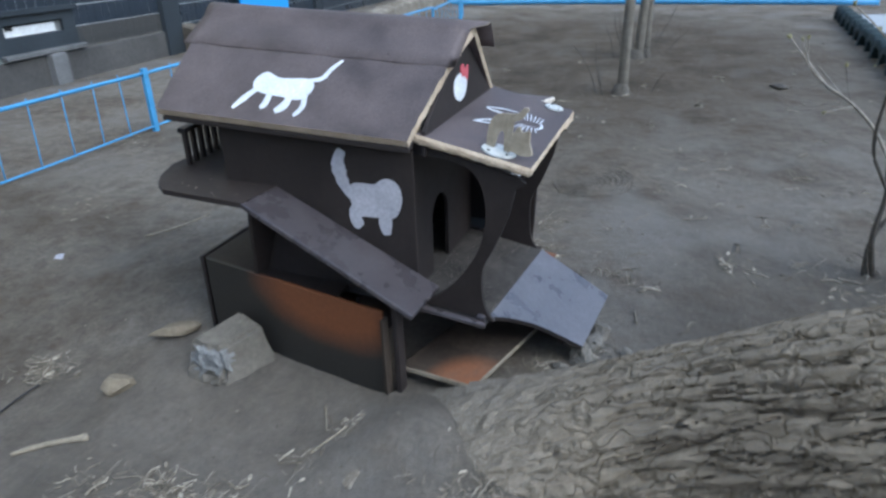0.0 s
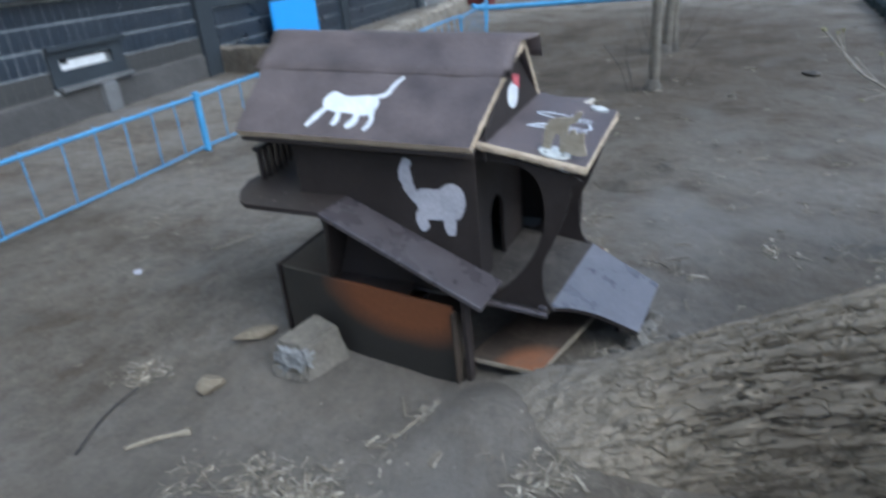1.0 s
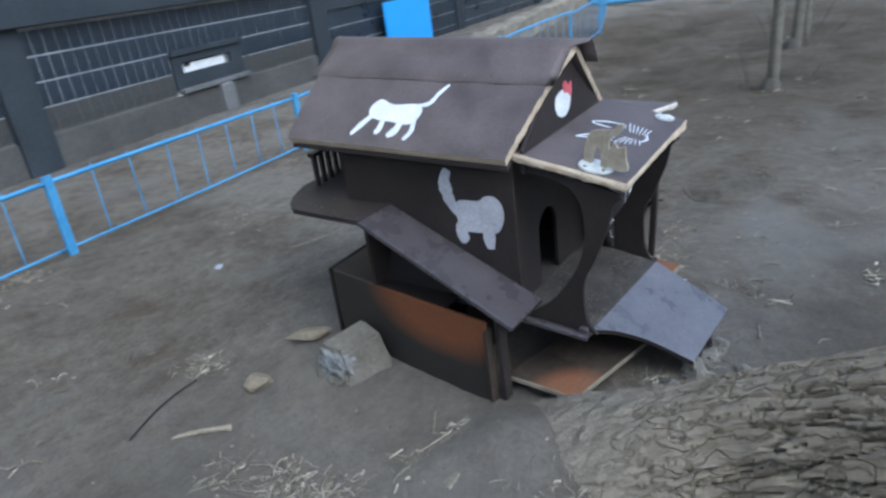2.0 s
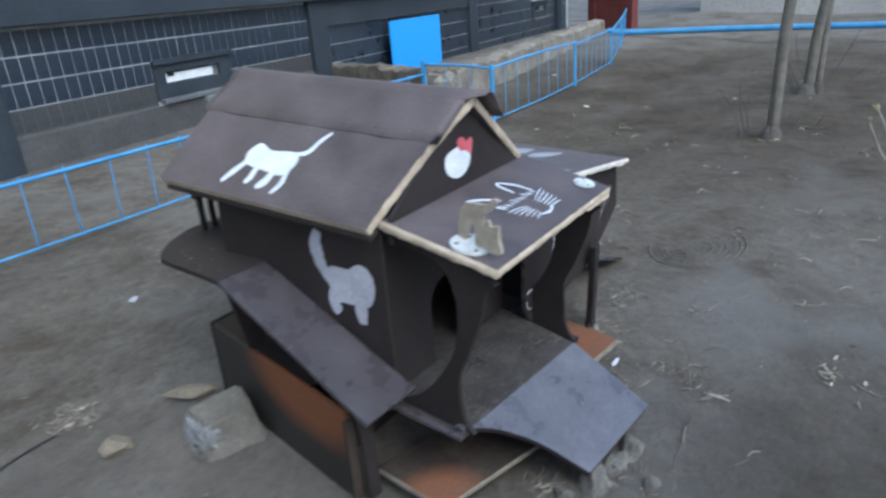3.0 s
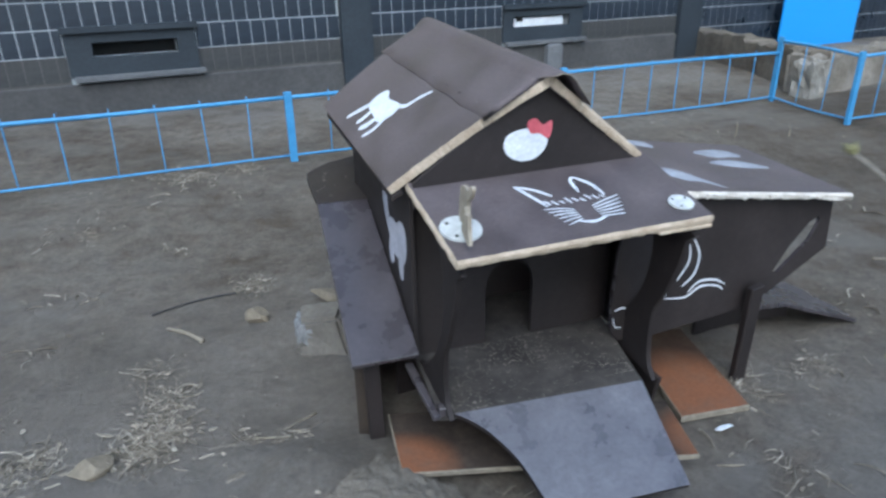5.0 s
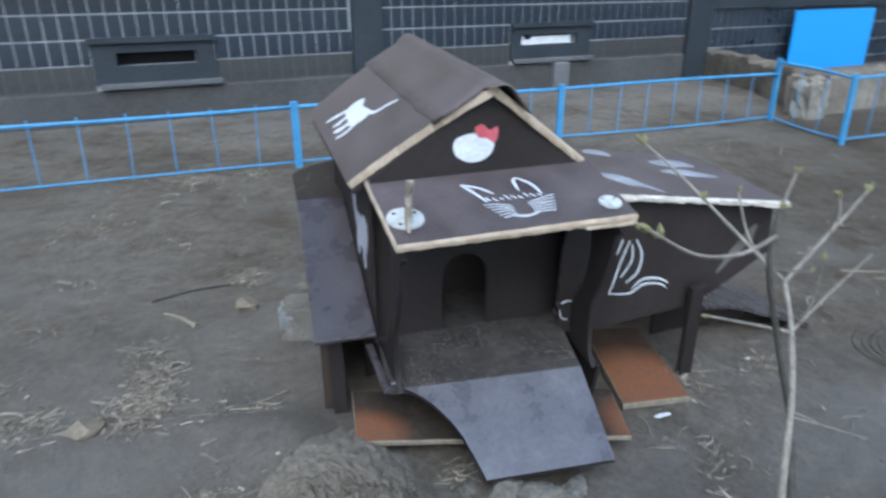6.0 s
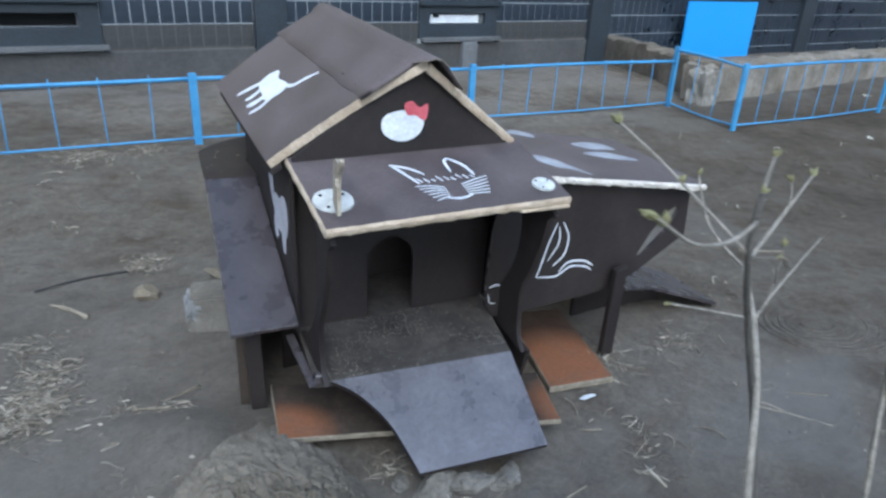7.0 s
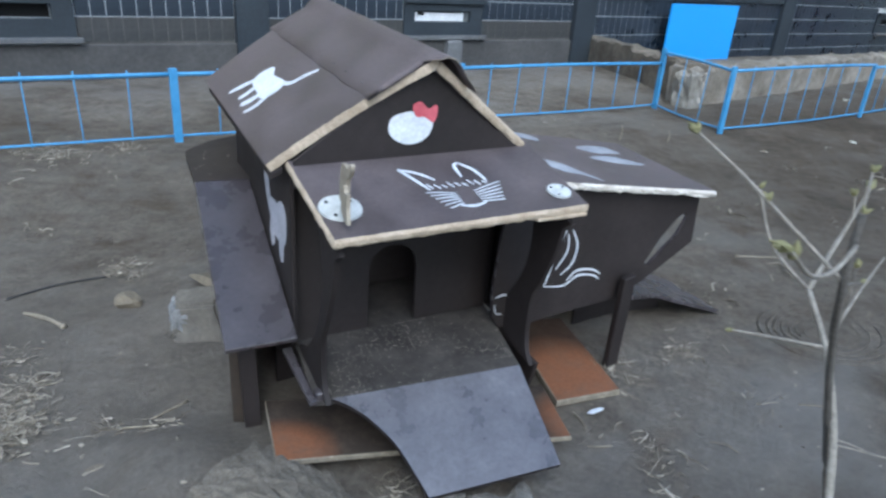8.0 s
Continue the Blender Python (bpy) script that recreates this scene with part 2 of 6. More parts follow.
def bark():
    """Long bark plates along the leaning trunk, parted by cracks with painted shade."""
    m, nt, b = shader("furrowed_bark", 0.95, 0.0, 0.2)
    big, fine = texture(nt, 9, 6, 0.7), texture(nt, 60, 6, 0.8)
    col = ramp(nt, big, [(0.3, (0.205, 0.174, 0.132)), (0.7, (0.335, 0.290, 0.228))])
    col = mix(nt, 0.5, col, ramp(nt, fine, [(0.25, (0.65, 0.64, 0.62)), (0.75, (1.25, 1.25, 1.23))]), "MULTIPLY")
    dirt = texture(nt, 2.6, 6, 0.7)
    col = mix(nt, ramp(nt, dirt, [(0.48, (0.0,)), (0.62, (0.7,))]), col, (0.178, 0.152, 0.118))
    co = nt.nodes.new("ShaderNodeTexCoord")
    turn, stretch = nt.nodes.new("ShaderNodeMapping"), nt.nodes.new("ShaderNodeMapping")
    turn.inputs["Rotation"].default_value = (radians(26), 0, radians(-5))
    stretch.inputs["Scale"].default_value = (22, 4.0, 22)
    warp = nt.nodes.new("ShaderNodeTexNoise")
    warp.inputs["Scale"].default_value, warp.inputs["Detail"].default_value = 9, 7
    nt.links.new(co.outputs["Object"], turn.inputs["Vector"])
    nt.links.new(turn.outputs["Vector"], warp.inputs["Vector"])
    bent = mix(nt, 0.16, turn.outputs["Vector"], warp.outputs["Color"], "ADD")
    nt.links.new(bent, stretch.inputs["Vector"])
    cells = nt.nodes.new("ShaderNodeTexVoronoi")
    cells.feature = "DISTANCE_TO_EDGE"
    cells.inputs["Scale"].default_value = 1.0
    nt.links.new(stretch.outputs["Vector"], cells.inputs["Vector"])
    crack = ramp(nt, cells.outputs["Distance"], [(0.0, (0.0,)), (0.12, (1.0,))])
    # shade in the cracks, put into the colour along the cell edges
    col = mix(nt, 1.0, col, ramp(nt, crack, [(0.0, (0.70, 0.69, 0.67)), (0.8, (1.0, 1.0, 1.0))]), "MULTIPLY")
    # the foot is worn smooth and caked with earth; the furrows begin further up
    split, run = nt.nodes.new("ShaderNodeSeparateXYZ"), nt.nodes.new("ShaderNodeMapRange")
    run.inputs["From Min"].default_value, run.inputs["From Max"].default_value = 0.26, -0.52
    nt.links.new(co.outputs["Object"], split.inputs["Vector"])
    nt.links.new(split.outputs["Y"], run.inputs["Value"])
    clean = ramp(nt, mix(nt, 0.35, run.outputs["Result"], dirt), [(0.22, (0.0,)), (0.62, (1.0,))])
    grains = texture(nt, 130, 4, 0.8)
    earth = ramp(nt, grains, [(0.3, (0.112, 0.098, 0.078)), (0.5, (0.200, 0.178, 0.146)), (0.72, (0.32, 0.295, 0.255))])
    earth = mix(nt, 0.5, earth, ramp(nt, big, [(0.3, (0.75, 0.74, 0.72)), (0.7, (1.2, 1.2, 1.2))]), "MULTIPLY")
    col = mix(nt, clean, earth, col)
    nt.links.new(col, b.inputs["Base Color"])
    bump(nt, b, mix(nt, clean, mix(nt, 0.4, grains, big), mix(nt, 0.4, crack, fine)), 0.013, 0.9)
    return m


def sprayed_panel():
    """Dark panel with one rounded orange sprayed field, in the panel's own coordinates."""
    m, nt, b = shader("sprayed_base_panel", 0.6)
    co = nt.nodes.new("ShaderNodeTexCoord")
    mp = nt.nodes.new("ShaderNodeMapping")
    mp.inputs["Location"].default_value = (-0.615 / 0.42, 0, -0.335 / 0.225)
    mp.inputs["Scale"].default_value = (1 / 0.42, 0.0, 1 / 0.225)
    g = nt.nodes.new("ShaderNodeTexGradient")
    g.gradient_type = "SPHERICAL"
    nt.links.new(co.outputs["Object"], mp.inputs["Vector"])
    nt.links.new(mp.outputs["Vector"], g.inputs["Vector"])
    n = texture(nt, 9, 4, 0.6)
    wob = mix(nt, 0.12, g.outputs["Fac"], n)
    mask = ramp(nt, wob, [(0.08, (0.0,)), (0.46, (1.0,))])
    fine = texture(nt, 60, 4, 0.7)
    col = mix(nt, mask, (0.022, 0.0205, 0.0180), (0.160, 0.057, 0.021))
    col = mix(nt, 0.5, col, ramp(nt, fine, [(0.25, (0.6, 0.6, 0.6)), (0.75, (1.3, 1.3, 1.3))]), "MULTIPLY")
    nt.links.new(col, b.inputs["Base Color"])
    bump(nt, b, fine, 0.0008)
    return m


def sprayed_board(name, spots, base):
    """Dirty plywood sheet with soft orange sprayed fields: spots of (x, y, half width, half depth)."""
    m, nt, b = shader(name, 0.75, 0.0, 0.3)
    mask = None
    for x, y, w, d in spots:
        co = nt.nodes.new("ShaderNodeTexCoord")
        mp = nt.nodes.new("ShaderNodeMapping")
        mp.inputs["Scale"].default_value = (1 / w, 1 / d, 0)
        mp.inputs["Location"].default_value = (-x / w, -y / d, 0)
        g = nt.nodes.new("ShaderNodeTexGradient")
        g.gradient_type = "SPHERICAL"
        nt.links.new(co.outputs["Object"], mp.inputs["Vector"])
        nt.links.new(mp.outputs["Vector"], g.inputs["Vector"])
        one = ramp(nt, mix(nt, 0.16, g.outputs["Fac"], texture(nt, 9, 4, 0.6)), [(0.10, (0.0,)), (0.52, (1.0,))])
        mask = one if mask is None else mix(nt, 1.0, mask, one, "LIGHTEN")
    fine, blots = texture(nt, 70, 5, 0.7), texture(nt, 11, 6, 0.75)
    col = mix(nt, mask, base, (0.195, 0.083, 0.040))
    col = mix(nt, 0.6, col, ramp(nt, fine, [(0.25, (0.6, 0.6, 0.6)), (0.75, (1.25, 1.25, 1.25))]), "MULTIPLY")
    col = mix(nt, ramp(nt, blots, [(0.46, (0.0,)), (0.70, (0.8,))]), col, mix(nt, 0.5, col, (0.115, 0.088, 0.066)))
    nt.links.new(col, b.inputs["Base Color"])
    bump(nt, b, fine, 0.0008)
    return m


SOIL, BARK, SPRAYED = soil(), bark(), sprayed_panel()
LEFT_SHEET = sprayed_board("sprayed_loose_sheet", ((-0.085, 0.175, 0.17, 0.17), (0.84, -0.02, 0.15, 0.20)), (0.034, 0.026, 0.020))
RIGHT_SHEET = sprayed_board("sprayed_loose_board", ((1.03, 0.24, 0.27, 0.30),), (0.060, 0.036, 0.026))


# ---- mesh helpers ----
def thing(name, label, category, group="", kind="", at=None):
    ob = new(name)
    if at is not None:
        ob.matrix_world = at
    ob.empty_display_size = 0.1
    return tagged(ob, label, category, group, kind)


def mesh_of(name, bm, material, smooth=False):
    bmesh.ops.recalc_face_normals(bm, faces=bm.faces)
    me = bpy.data.meshes.new(name)
    bm.to_mesh(me)
    bm.free()
    for mt in material if isinstance(material, (list, tuple)) else (material,):
        me.materials.append(mt)
    if smooth:
        for p in me.polygons:
            p.use_smooth = True
    return me


def part(name, bm, material, parent=None, label="", smooth=False, at=None):
    ob = new(name, mesh_of(name, bm, material, smooth))
    if parent is not None:
        ob.parent = parent
    if at is not None:
        ob.matrix_local = at
    if label:
        tagged(ob, label)
    return ob


def single(name, bm, material, label, category, group="", kind="", smooth=False, at=None):
    ob = new(name, mesh_of(name, bm, material, smooth))
    if at is not None:
        ob.matrix_world = at
    return tagged(ob, label, category, group, kind)


def slab(points, offset, bevel=0.003, side=1, bm=None):
    """A board: a flat outline pushed along offset; its sides take material slot `side`."""
    bm = bm or bmesh.new()
    off = Vector(offset)
    top = [bm.verts.new(Vector(p)) for p in points]
    low = [bm.verts.new(Vector(p) + off) for p in points]
    a = bm.faces.new(top)
    b = bm.faces.new(list(reversed(low)))
    n = len(top)
    made = []
    for i in range(n):
        f = bm.faces.new((top[i], low[i], low[(i + 1) % n], top[(i + 1) % n]))
        f.material_index = side
        made.append(f)
    if bevel:
        edges = list({e for f in (a, b) for e in f.edges})
        bmesh.ops.bevel(bm, geom=edges, offset=bevel, segments=1, affect="EDGES", material=-1)
    return bm


def rough_board(corners, offset, step=0.011, jag=0.003, seed=0):
    """A board whose sawn or torn edges wander; sides take material slot 1."""
    pts, ends = [], [Vector(c) for c in corners]
    mid = sum(ends, Vector()) / len(ends)
    for a, c in zip(ends, ends[1:] + ends[:1]):
        k = max(1, int((c - a).length / step))
        side = (c - a).normalized()
        out = ((a + c) / 2 - mid)
        out = (out - side * out.dot(side)).normalized()
        pts += [(a.lerp(c, i / k), out) for i in range(k)]
    off, o = Vector(offset), Vector((seed * 3.7, seed, 0))
    bm = bmesh.new()
    rings = []
    for lev, t, grow in ((0, 0.0, -0.002), (1, 0.3, 0.003), (2, 0.7, 0.003), (3, 1.0, -0.002)):
        ring = []
        for p, out in pts:
            j = noise.noise(p * 35 + o + Vector((0, 0, lev * 0.9))) + 0.6 * noise.noise(p * 110 + o + Vector((lev * 1.7, 0, 0)))
            ring.append(bm.verts.new(p + off * (t * (1 + 0.12 * j)) + out * (grow + jag * j)))
        rings.append(ring)
    n = len(pts)
    for r, q in zip(rings, rings[1:]):
        for i in range(n):
            f = bm.faces.new((r[i], r[(i + 1) % n], q[(i + 1) % n], q[i]))
            f.material_index = 1
    bm.faces.new(rings[0])
    bm.faces.new(list(reversed(rings[-1])))
    return tri(bm)


def tri(bm):
    bm.normal_update()
    bmesh.ops.triangulate(bm, faces=[f for f in bm.faces if len(f.verts) > 4], ngon_method="EAR_CLIP")
    return bm


def box(x0, x1, y0, y1, z0, z1, bevel=0.004, bm=None):
    return slab([(x0, y0, z0), (x1, y0, z0), (x1, y1, z0), (x0, y1, z0)], (0, 0, z1 - z0), bevel, 0, bm)


def smooth_path(points, steps=6, closed=False):
    pts = [Vector(p) for p in points]
    n = len(pts)
    out = []
    for i in range(n if closed else n - 1):
        if closed:
            a, b, c, d = pts[i - 1], pts[i], pts[(i + 1) % n], pts[(i + 2) % n]
        else:
            a, b, c, d = pts[max(i - 1, 0)], pts[i], pts[i + 1], pts[min(i + 2, n - 1)]
        for k in range(steps):
            t = k / steps
            out.append(0.5 * (2 * b + (c - a) * t + (2 * a - 5 * b + 4 * c - d) * t * t + (3 * b - a - 3 * c + d) * t ** 3))
    if not closed:
        out.append(pts[-1])
    return out


def tube(points, radii, sides=7, bm=None, rough=0.0, steps=5, cap=True):
    """A tapered round rod along a smooth path."""
    bm = bm or bmesh.new()
    path = smooth_path(points, steps)
    n = len(path)
    rings = []
    for i, p in enumerate(path):
        d = (path[min(i + 1, n - 1)] - path[max(i - 1, 0)]).normalized()
        up = Vector((0, 0, 1)) if abs(d.z) < 0.9 else Vector((1, 0, 0))
        s = d.cross(up).normalized()
        u = s.cross(d)
        f = i / (n - 1) * (len(radii) - 1)
        k = min(int(f), len(radii) - 2) if len(radii) > 1 else 0
        r = radii[k] + (radii[k + 1] - radii[k]) * (f - k) if len(radii) > 1 else radii[0]
        ring = []
        for j in range(sides):
            a = 2 * math.pi * j / sides
            rr = r * (1 + rough * noise.noise((p * 40) + Vector((j * 3.1, 0, 0))))
            ring.append(bm.verts.new(p + (s * math.cos(a) + u * math.sin(a)) * rr))
        rings.append(ring)
    for a, b in zip(rings, rings[1:]):
        for j in range(sides):
            bm.faces.new((a[j], a[(j + 1) % sides], b[(j + 1) % sides], b[j]))
    if cap:
        bm.faces.new(list(reversed(rings[0])))
        bm.faces.new(rings[-1])
    return bm


def ribbon(path2d, width, place, lift=0.0012, bm=None):
    """A brush stroke with pointed ends, laid on a surface: place(u, v, w) gives the point w above it."""
    bm = bm or bmesh.new()
    path = smooth_path([(u, v, 0) for u, v in path2d], 6)
    n = len(path)
    rows = []
    for i, p in enumerate(path):
        d = (path[min(i + 1, n - 1)] - path[max(i - 1, 0)]).normalized()
        s = Vector((-d.y, d.x, 0))
        w = width * (0.25 + 0.75 * math.sin(math.pi * (0.08 + 0.84 * i / (n - 1)))) / 2
        w *= 1 + 0.25 * noise.noise(p * 60)
        rows.append([bm.verts.new(place(*(p + s * k * w).xy, h)) for k, h in ((-1, 0.0), (-1, lift), (1, lift), (1, 0.0))])
    for a, b in zip(rows, rows[1:]):
        for j in range(3):
            bm.faces.new((a[j], a[j + 1], b[j + 1], b[j]))
    return bm


def blob(outline, place, lift=0.0012, steps=4, bm=None):
    """A painted patch with a rounded outline."""
    bm = bm or bmesh.new()
    path = smooth_path([(u, v, 0) for u, v in outline], steps, True)
    top = [bm.verts.new(place(p.x, p.y, lift)) for p in path]
    low = [bm.verts.new(place(p.x, p.y, -0.0005)) for p in path]
    bm.faces.new(top)
    tri(bm)
    for i in range(len(top)):
        bm.faces.new((top[i], low[i], low[(i + 1) % len(top)], top[(i + 1) % len(top)]))
    return bm


# ---- ground ----
def ease(a, b, v):
    t = min(max((v - a) / (b - a), 0), 1)
    return t * t * (3 - 2 * t)


def ground_z(x, y):
    z = -0.025 + 0.125 * ease(1.9, 3.4, y) + 0.10 * ease(3.6, 5.2, y) * (1 - ease(6, 9, y))
    z += 0.085 * math.exp(-((x - 0.55) / 0.75) ** 2 - ((y - 1.35) / 0.75) ** 2)
    z += 0.02 * math.exp(-((x + 0.2) / 0.4) ** 2 - ((y - 0.3) / 0.4) ** 2)
    z += 0.065 * math.exp(-((x + 0.30) / 0.19) ** 2 - ((y - 0.20) / 0.19) ** 2)
    z += 0.035 * math.exp(-((x + 0.50) / 0.27) ** 2 - ((y - 0.05) / 0.36) ** 2)
    z += 0.05 * math.exp(-((x + 0.42) / 0.17) ** 2 - ((y - 0.32) / 0.20) ** 2)
    if -9 < x < 16 and -8 < y < 8:
        z += 0.014 * noise.noise(Vector((x * 1.7, y * 1.7, 0))) + 0.010 * noise.noise(Vector((x * 5, y * 5, 4)))
        z += 0.006 * noise.noise(Vector((x * 19, y * 19, 9)))
    return z


def spread(lo, hi, step, far):
    vals = list(np.arange(lo, hi + step / 2, step))
    d, v = step, lo
    while v > -far:
        d *= 1.35
        v -= d
        vals.insert(0, v)
    d, v = step, hi
    while v < far:
        d *= 1.35
        v += d
        vals.append(v)
    return vals


def build_ground():
    xs, ys = spread(-1.9, 3.2, 0.025, 900), spread(-0.9, 3.9, 0.03, 900)
    verts = [(x, y, ground_z(x, y)) for y in ys for x in xs]
    w = len(xs)
    faces = [(j * w + i, j * w + i + 1, (j + 1) * w + i + 1, (j + 1) * w + i) for j in range(len(ys) - 1) for i in range(w - 1)]
    me = bpy.data.meshes.new("ground")
    me.from_pydata(verts, [], faces)
    me.materials.append(SOIL)
    for p in me.polygons:
        p.use_smooth = True
    tagged(new("ground", me), "bare trodden grey-brown soil with crumbs and dust", "ground", kind="structure")


build_ground()

# ---- apartment house wall ----
WALL = pose(-0.66, 5.42, 0, 0, 0, 8.2)
TW, TH, TZ = 0.127, 0.2205, 0.522
STEP, LOW_TH, LOW_TZ = 6.63, 0.255, 0.05     # past the third pier the tiling reaches lower
VENTS = [(-0.70, 0.0, 0.722, 0.842), (3.66, 4.46, 0.724, 0.842), (15.6, 16.3, 0.73, 0.845)]
FRAMES = [(-0.91, 0.17, 0.560, 0.963), (3.52, 4.65, 0.560, 0.963), (15.4, 16.5, 0.560, 0.963)]
PIERS = [(-3.10, -2.77), (1.57, 1.90), (6.25, 6.63), (11.5, 11.88), (17.3, 17.65)]


def build_wall():
    root = thing("wall_north", "apartment house wall with dark tiled plinth", "wall", kind="structure", at=WALL)
    lo, hi = -15.0, 18.5
    # body split round the vent openings
    bm = bmesh.new()
    cuts = [lo] + [v for s in VENTS for v in (s[0], s[1])] + [hi]
    for i in range(0, len(cuts), 2):
        box(cuts[i], cuts[i + 1], 0.0045, 0.35, 0.505, 1.427, 0, bm)
    for a, b, z0, z1 in VENTS:
        box(a, b, 0.0045, 0.35, 0.505, z0, 0, bm)
        box(a, b, 0.0045, 0.35, z1, 1.427, 0, bm)
    box(STEP, hi, 0.0045, 0.35, 0.04, 0.5045, 0, bm)
    part("masonry", bm, MORTAR, root, "pale mortar between the tiles")
    bm = bmesh.new()
    edges = sorted(PIERS + [(f[0], f[1]) for f in FRAMES])
    for (_, a), (b, _) in zip([(lo, lo)] + edges, edges + [(hi, hi)]):
        if a < STEP - 0.1:
            box(a + 0.002, b - 0.002, 0.0015, 0.004, 0.5055, TZ + TH - 0.004, 0, bm)
    part("splash_band", bm, DIRTY_MORTAR, root, "muddy mortar of the lowest tile course")
    # black blocks stand for the shade deep in the vent openings
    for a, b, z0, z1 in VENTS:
        part("vent_shade_block", box(a - 0.01, b + 0.01, 0.13, 0.34, z0 - 0.01, z1 + 0.01, 0), DARK, root, "black block standing for the shade inside the vent")
    bm = box(lo, STEP - 0.01, -0.03, 0.35, -0.4, 0.505, 0.01)
    box(STEP - 0.01, hi, -0.03, 0.35, -0.4, 0.038, 0.01, bm)
    part("footing", bm, PLINTH, root, "dirty grey-brown rendered footing")
    bm = box(lo, hi, -0.16, 0.35, 1.427, 1.68, 0.012)
    part("ledge", bm, DARK_PLASTER, root, "black painted ledge over the plinth")
    part("render_patch", box(6.64, 11.49, -0.045, 0.004, 1.072, 1.425, 0.003), DARK_PLASTER, root, "black painted panel above the tiles")
    for a, b in PIERS:
        part("pier", box(a, b, -0.07, 0.05, -0.2, 1.426, 0.006), DARK_PLASTER, root, "black painted pier")
    k = 0
    widths = [2.6, 1.45, 1.05, 3.1, 2.2, 1.5]
    x = -10.3
    while x < hi - 1:
        w = widths[k % 6]
        part("facade_panel", box(x + 0.006, x + w - 0.006, -0.04, 0.35, 1.684, 4.6, 0.008), (YELLOW, CREAM)[k % 2], root)
        x, k = x + w, k + 1
    part("upper_facade", box(lo, hi, 0.0, 0.35, 4.61, 9.0, 0.01), CREAM, root)
    for (a, b, z0, z1), (fa, fb, f0, f1) in zip(VENTS, FRAMES):
        fr = part("vent_surround", bmesh.new(), DARK_PLASTER, root, "dark rendered vent surround")
        bm = bmesh.new()
        for q in ((fa, a, f0, f1), (b, fb, f0, f1), (a, b, f0, z0), (a, b, z1, f1)):
            box(q[0], q[1], -0.03, 0.03, q[2], q[3], 0.004, bm)
        box(fa - 0.02, fb + 0.02, -0.075, -0.028, f1 - 0.035, f1 + 0.02, 0.006, bm)
        bm.to_mesh(fr.data)
        bm.free()
        part("vent_sill", box(fa + 0.03, fb + 0.04, -0.09, -0.029, f0 - 0.035, f0 + 0.012, 0.006), GREY_RENDER, root, "grey cement vent sill")
    a, b, z0, z1 = VENTS[1]
    part("vent_pane", box(a + 0.005, b - 0.07, 0.012, 0.02, z0 + 0.004, z1 - 0.02, 0.002), GLASS_WHITE, root, "whitewashed vent pane")
    bm = box(a + 0.06, a + 0.14, -0.005, 0.011, z1 - 0.05, z1 - 0.002, 0.003)
    part("vent_latch", bm, DARK, root, "black latch")
    part("drain_stub", box(4.10, 4.32, -0.11, -0.031, 0.15, 0.52, 0.02), GREY_RENDER, root, "cement patch below the vent")
    return root


wall_root = build_wall()

# concrete parapet round a sunken strip in front of the wall
def build_parapet():
    root = thing("parapet", "low weathered concrete parapet with a broken corner", "parapet", kind="structure")
    def kerb(a, b, w, z0, z1, name):
        a, b = Vector(a), Vector(b)
        d = (b - a).normalized()
        s = Vector((-d.y, d.x, 0)) * w
        bm = bmesh.new()
        n = max(2, int((b - a).length / 0.07))
        rows = []
        for i in range(n + 1):
            p = a.lerp(b, i / n)
            row = []
            for k, z in ((0, z0), (0, z1 - 0.03), (0.12, z1), (0.9, z1), (1, z1 - 0.02), (1, z0)):
                j = Vector((noise.noise(p * 4 + Vector((k * 3, z * 5, 0))), noise.noise(p * 4 + Vector((7, k * 3, z * 5))), noise.noise(p * 5 + Vector((z * 7, 2, k)))))
                row.append(bm.verts.new(Vector((p.x, p.y, 0)) + s * k + Vector((0, 0, z)) + j * 0.05 + Vector((0, 0, 0.035 * noise.noise(p * 11 + Vector((k, 0, 0))) if z > 0.2 else 0))))
            rows.append(row)
        for r, q in zip(rows, rows[1:]):
            for j in range(5):
                bm.faces.new((r[j], r[j + 1], q[j + 1], q[j]))
        bm.faces.new(rows[0])
        bm.faces.new(list(reversed(rows[-1])))
        part(name, bm, SHADED_KERB if name == "side_kerb" else KERBSTONE, root, smooth=False)
    kerb((5.30, 3.86, 0), (13.8, 5.35, 0), 0.26, -0.1, 0.52, "kerb")
    kerb((5.90, 6.33, 0), (5.34, 3.95, 0), 0.26, -0.1, 0.55, "side_kerb")
    bm = bmesh.new()
    bmesh.ops.create_cube(bm, size=1)
    bmesh.ops.subdivide_edges(bm, edges=bm.edges[:], cuts=7, use_grid_fill=True)
    for v in bm.verts:
        w = v.co * 9
        v.co = Vector((v.co.x * 0.30, v.co.y * 0.22, v.co.z * 0.50)) * (1 + 0.22 * noise.noise(w * 0.45)) + Vector((noise.noise(w), noise.noise(w + Vector((9, 0, 0))), noise.noise(w + Vector((0, 9, 0))))) * 0.02
    part("broken_corner", bm, RUBBLE, root, "pale broken concrete corner", at=pose(5.34, 3.88, 0.22, 4, -6, 12))


build_parapet()
panel = thing("notice_board", "plain bright blue sheet board standing on two stakes", "board", at=WALL)
part("sheet", box(8.10, 9.84, -0.215, -0.19, 0.13, 1.03, 0.006), SHEET, panel)
for s in (8.25, 9.45):
    part("stake", box(s - 0.025, s + 0.025, -0.189, -0.15, 0.1, 1.0, 0.004), DARK_PLASTER, panel)


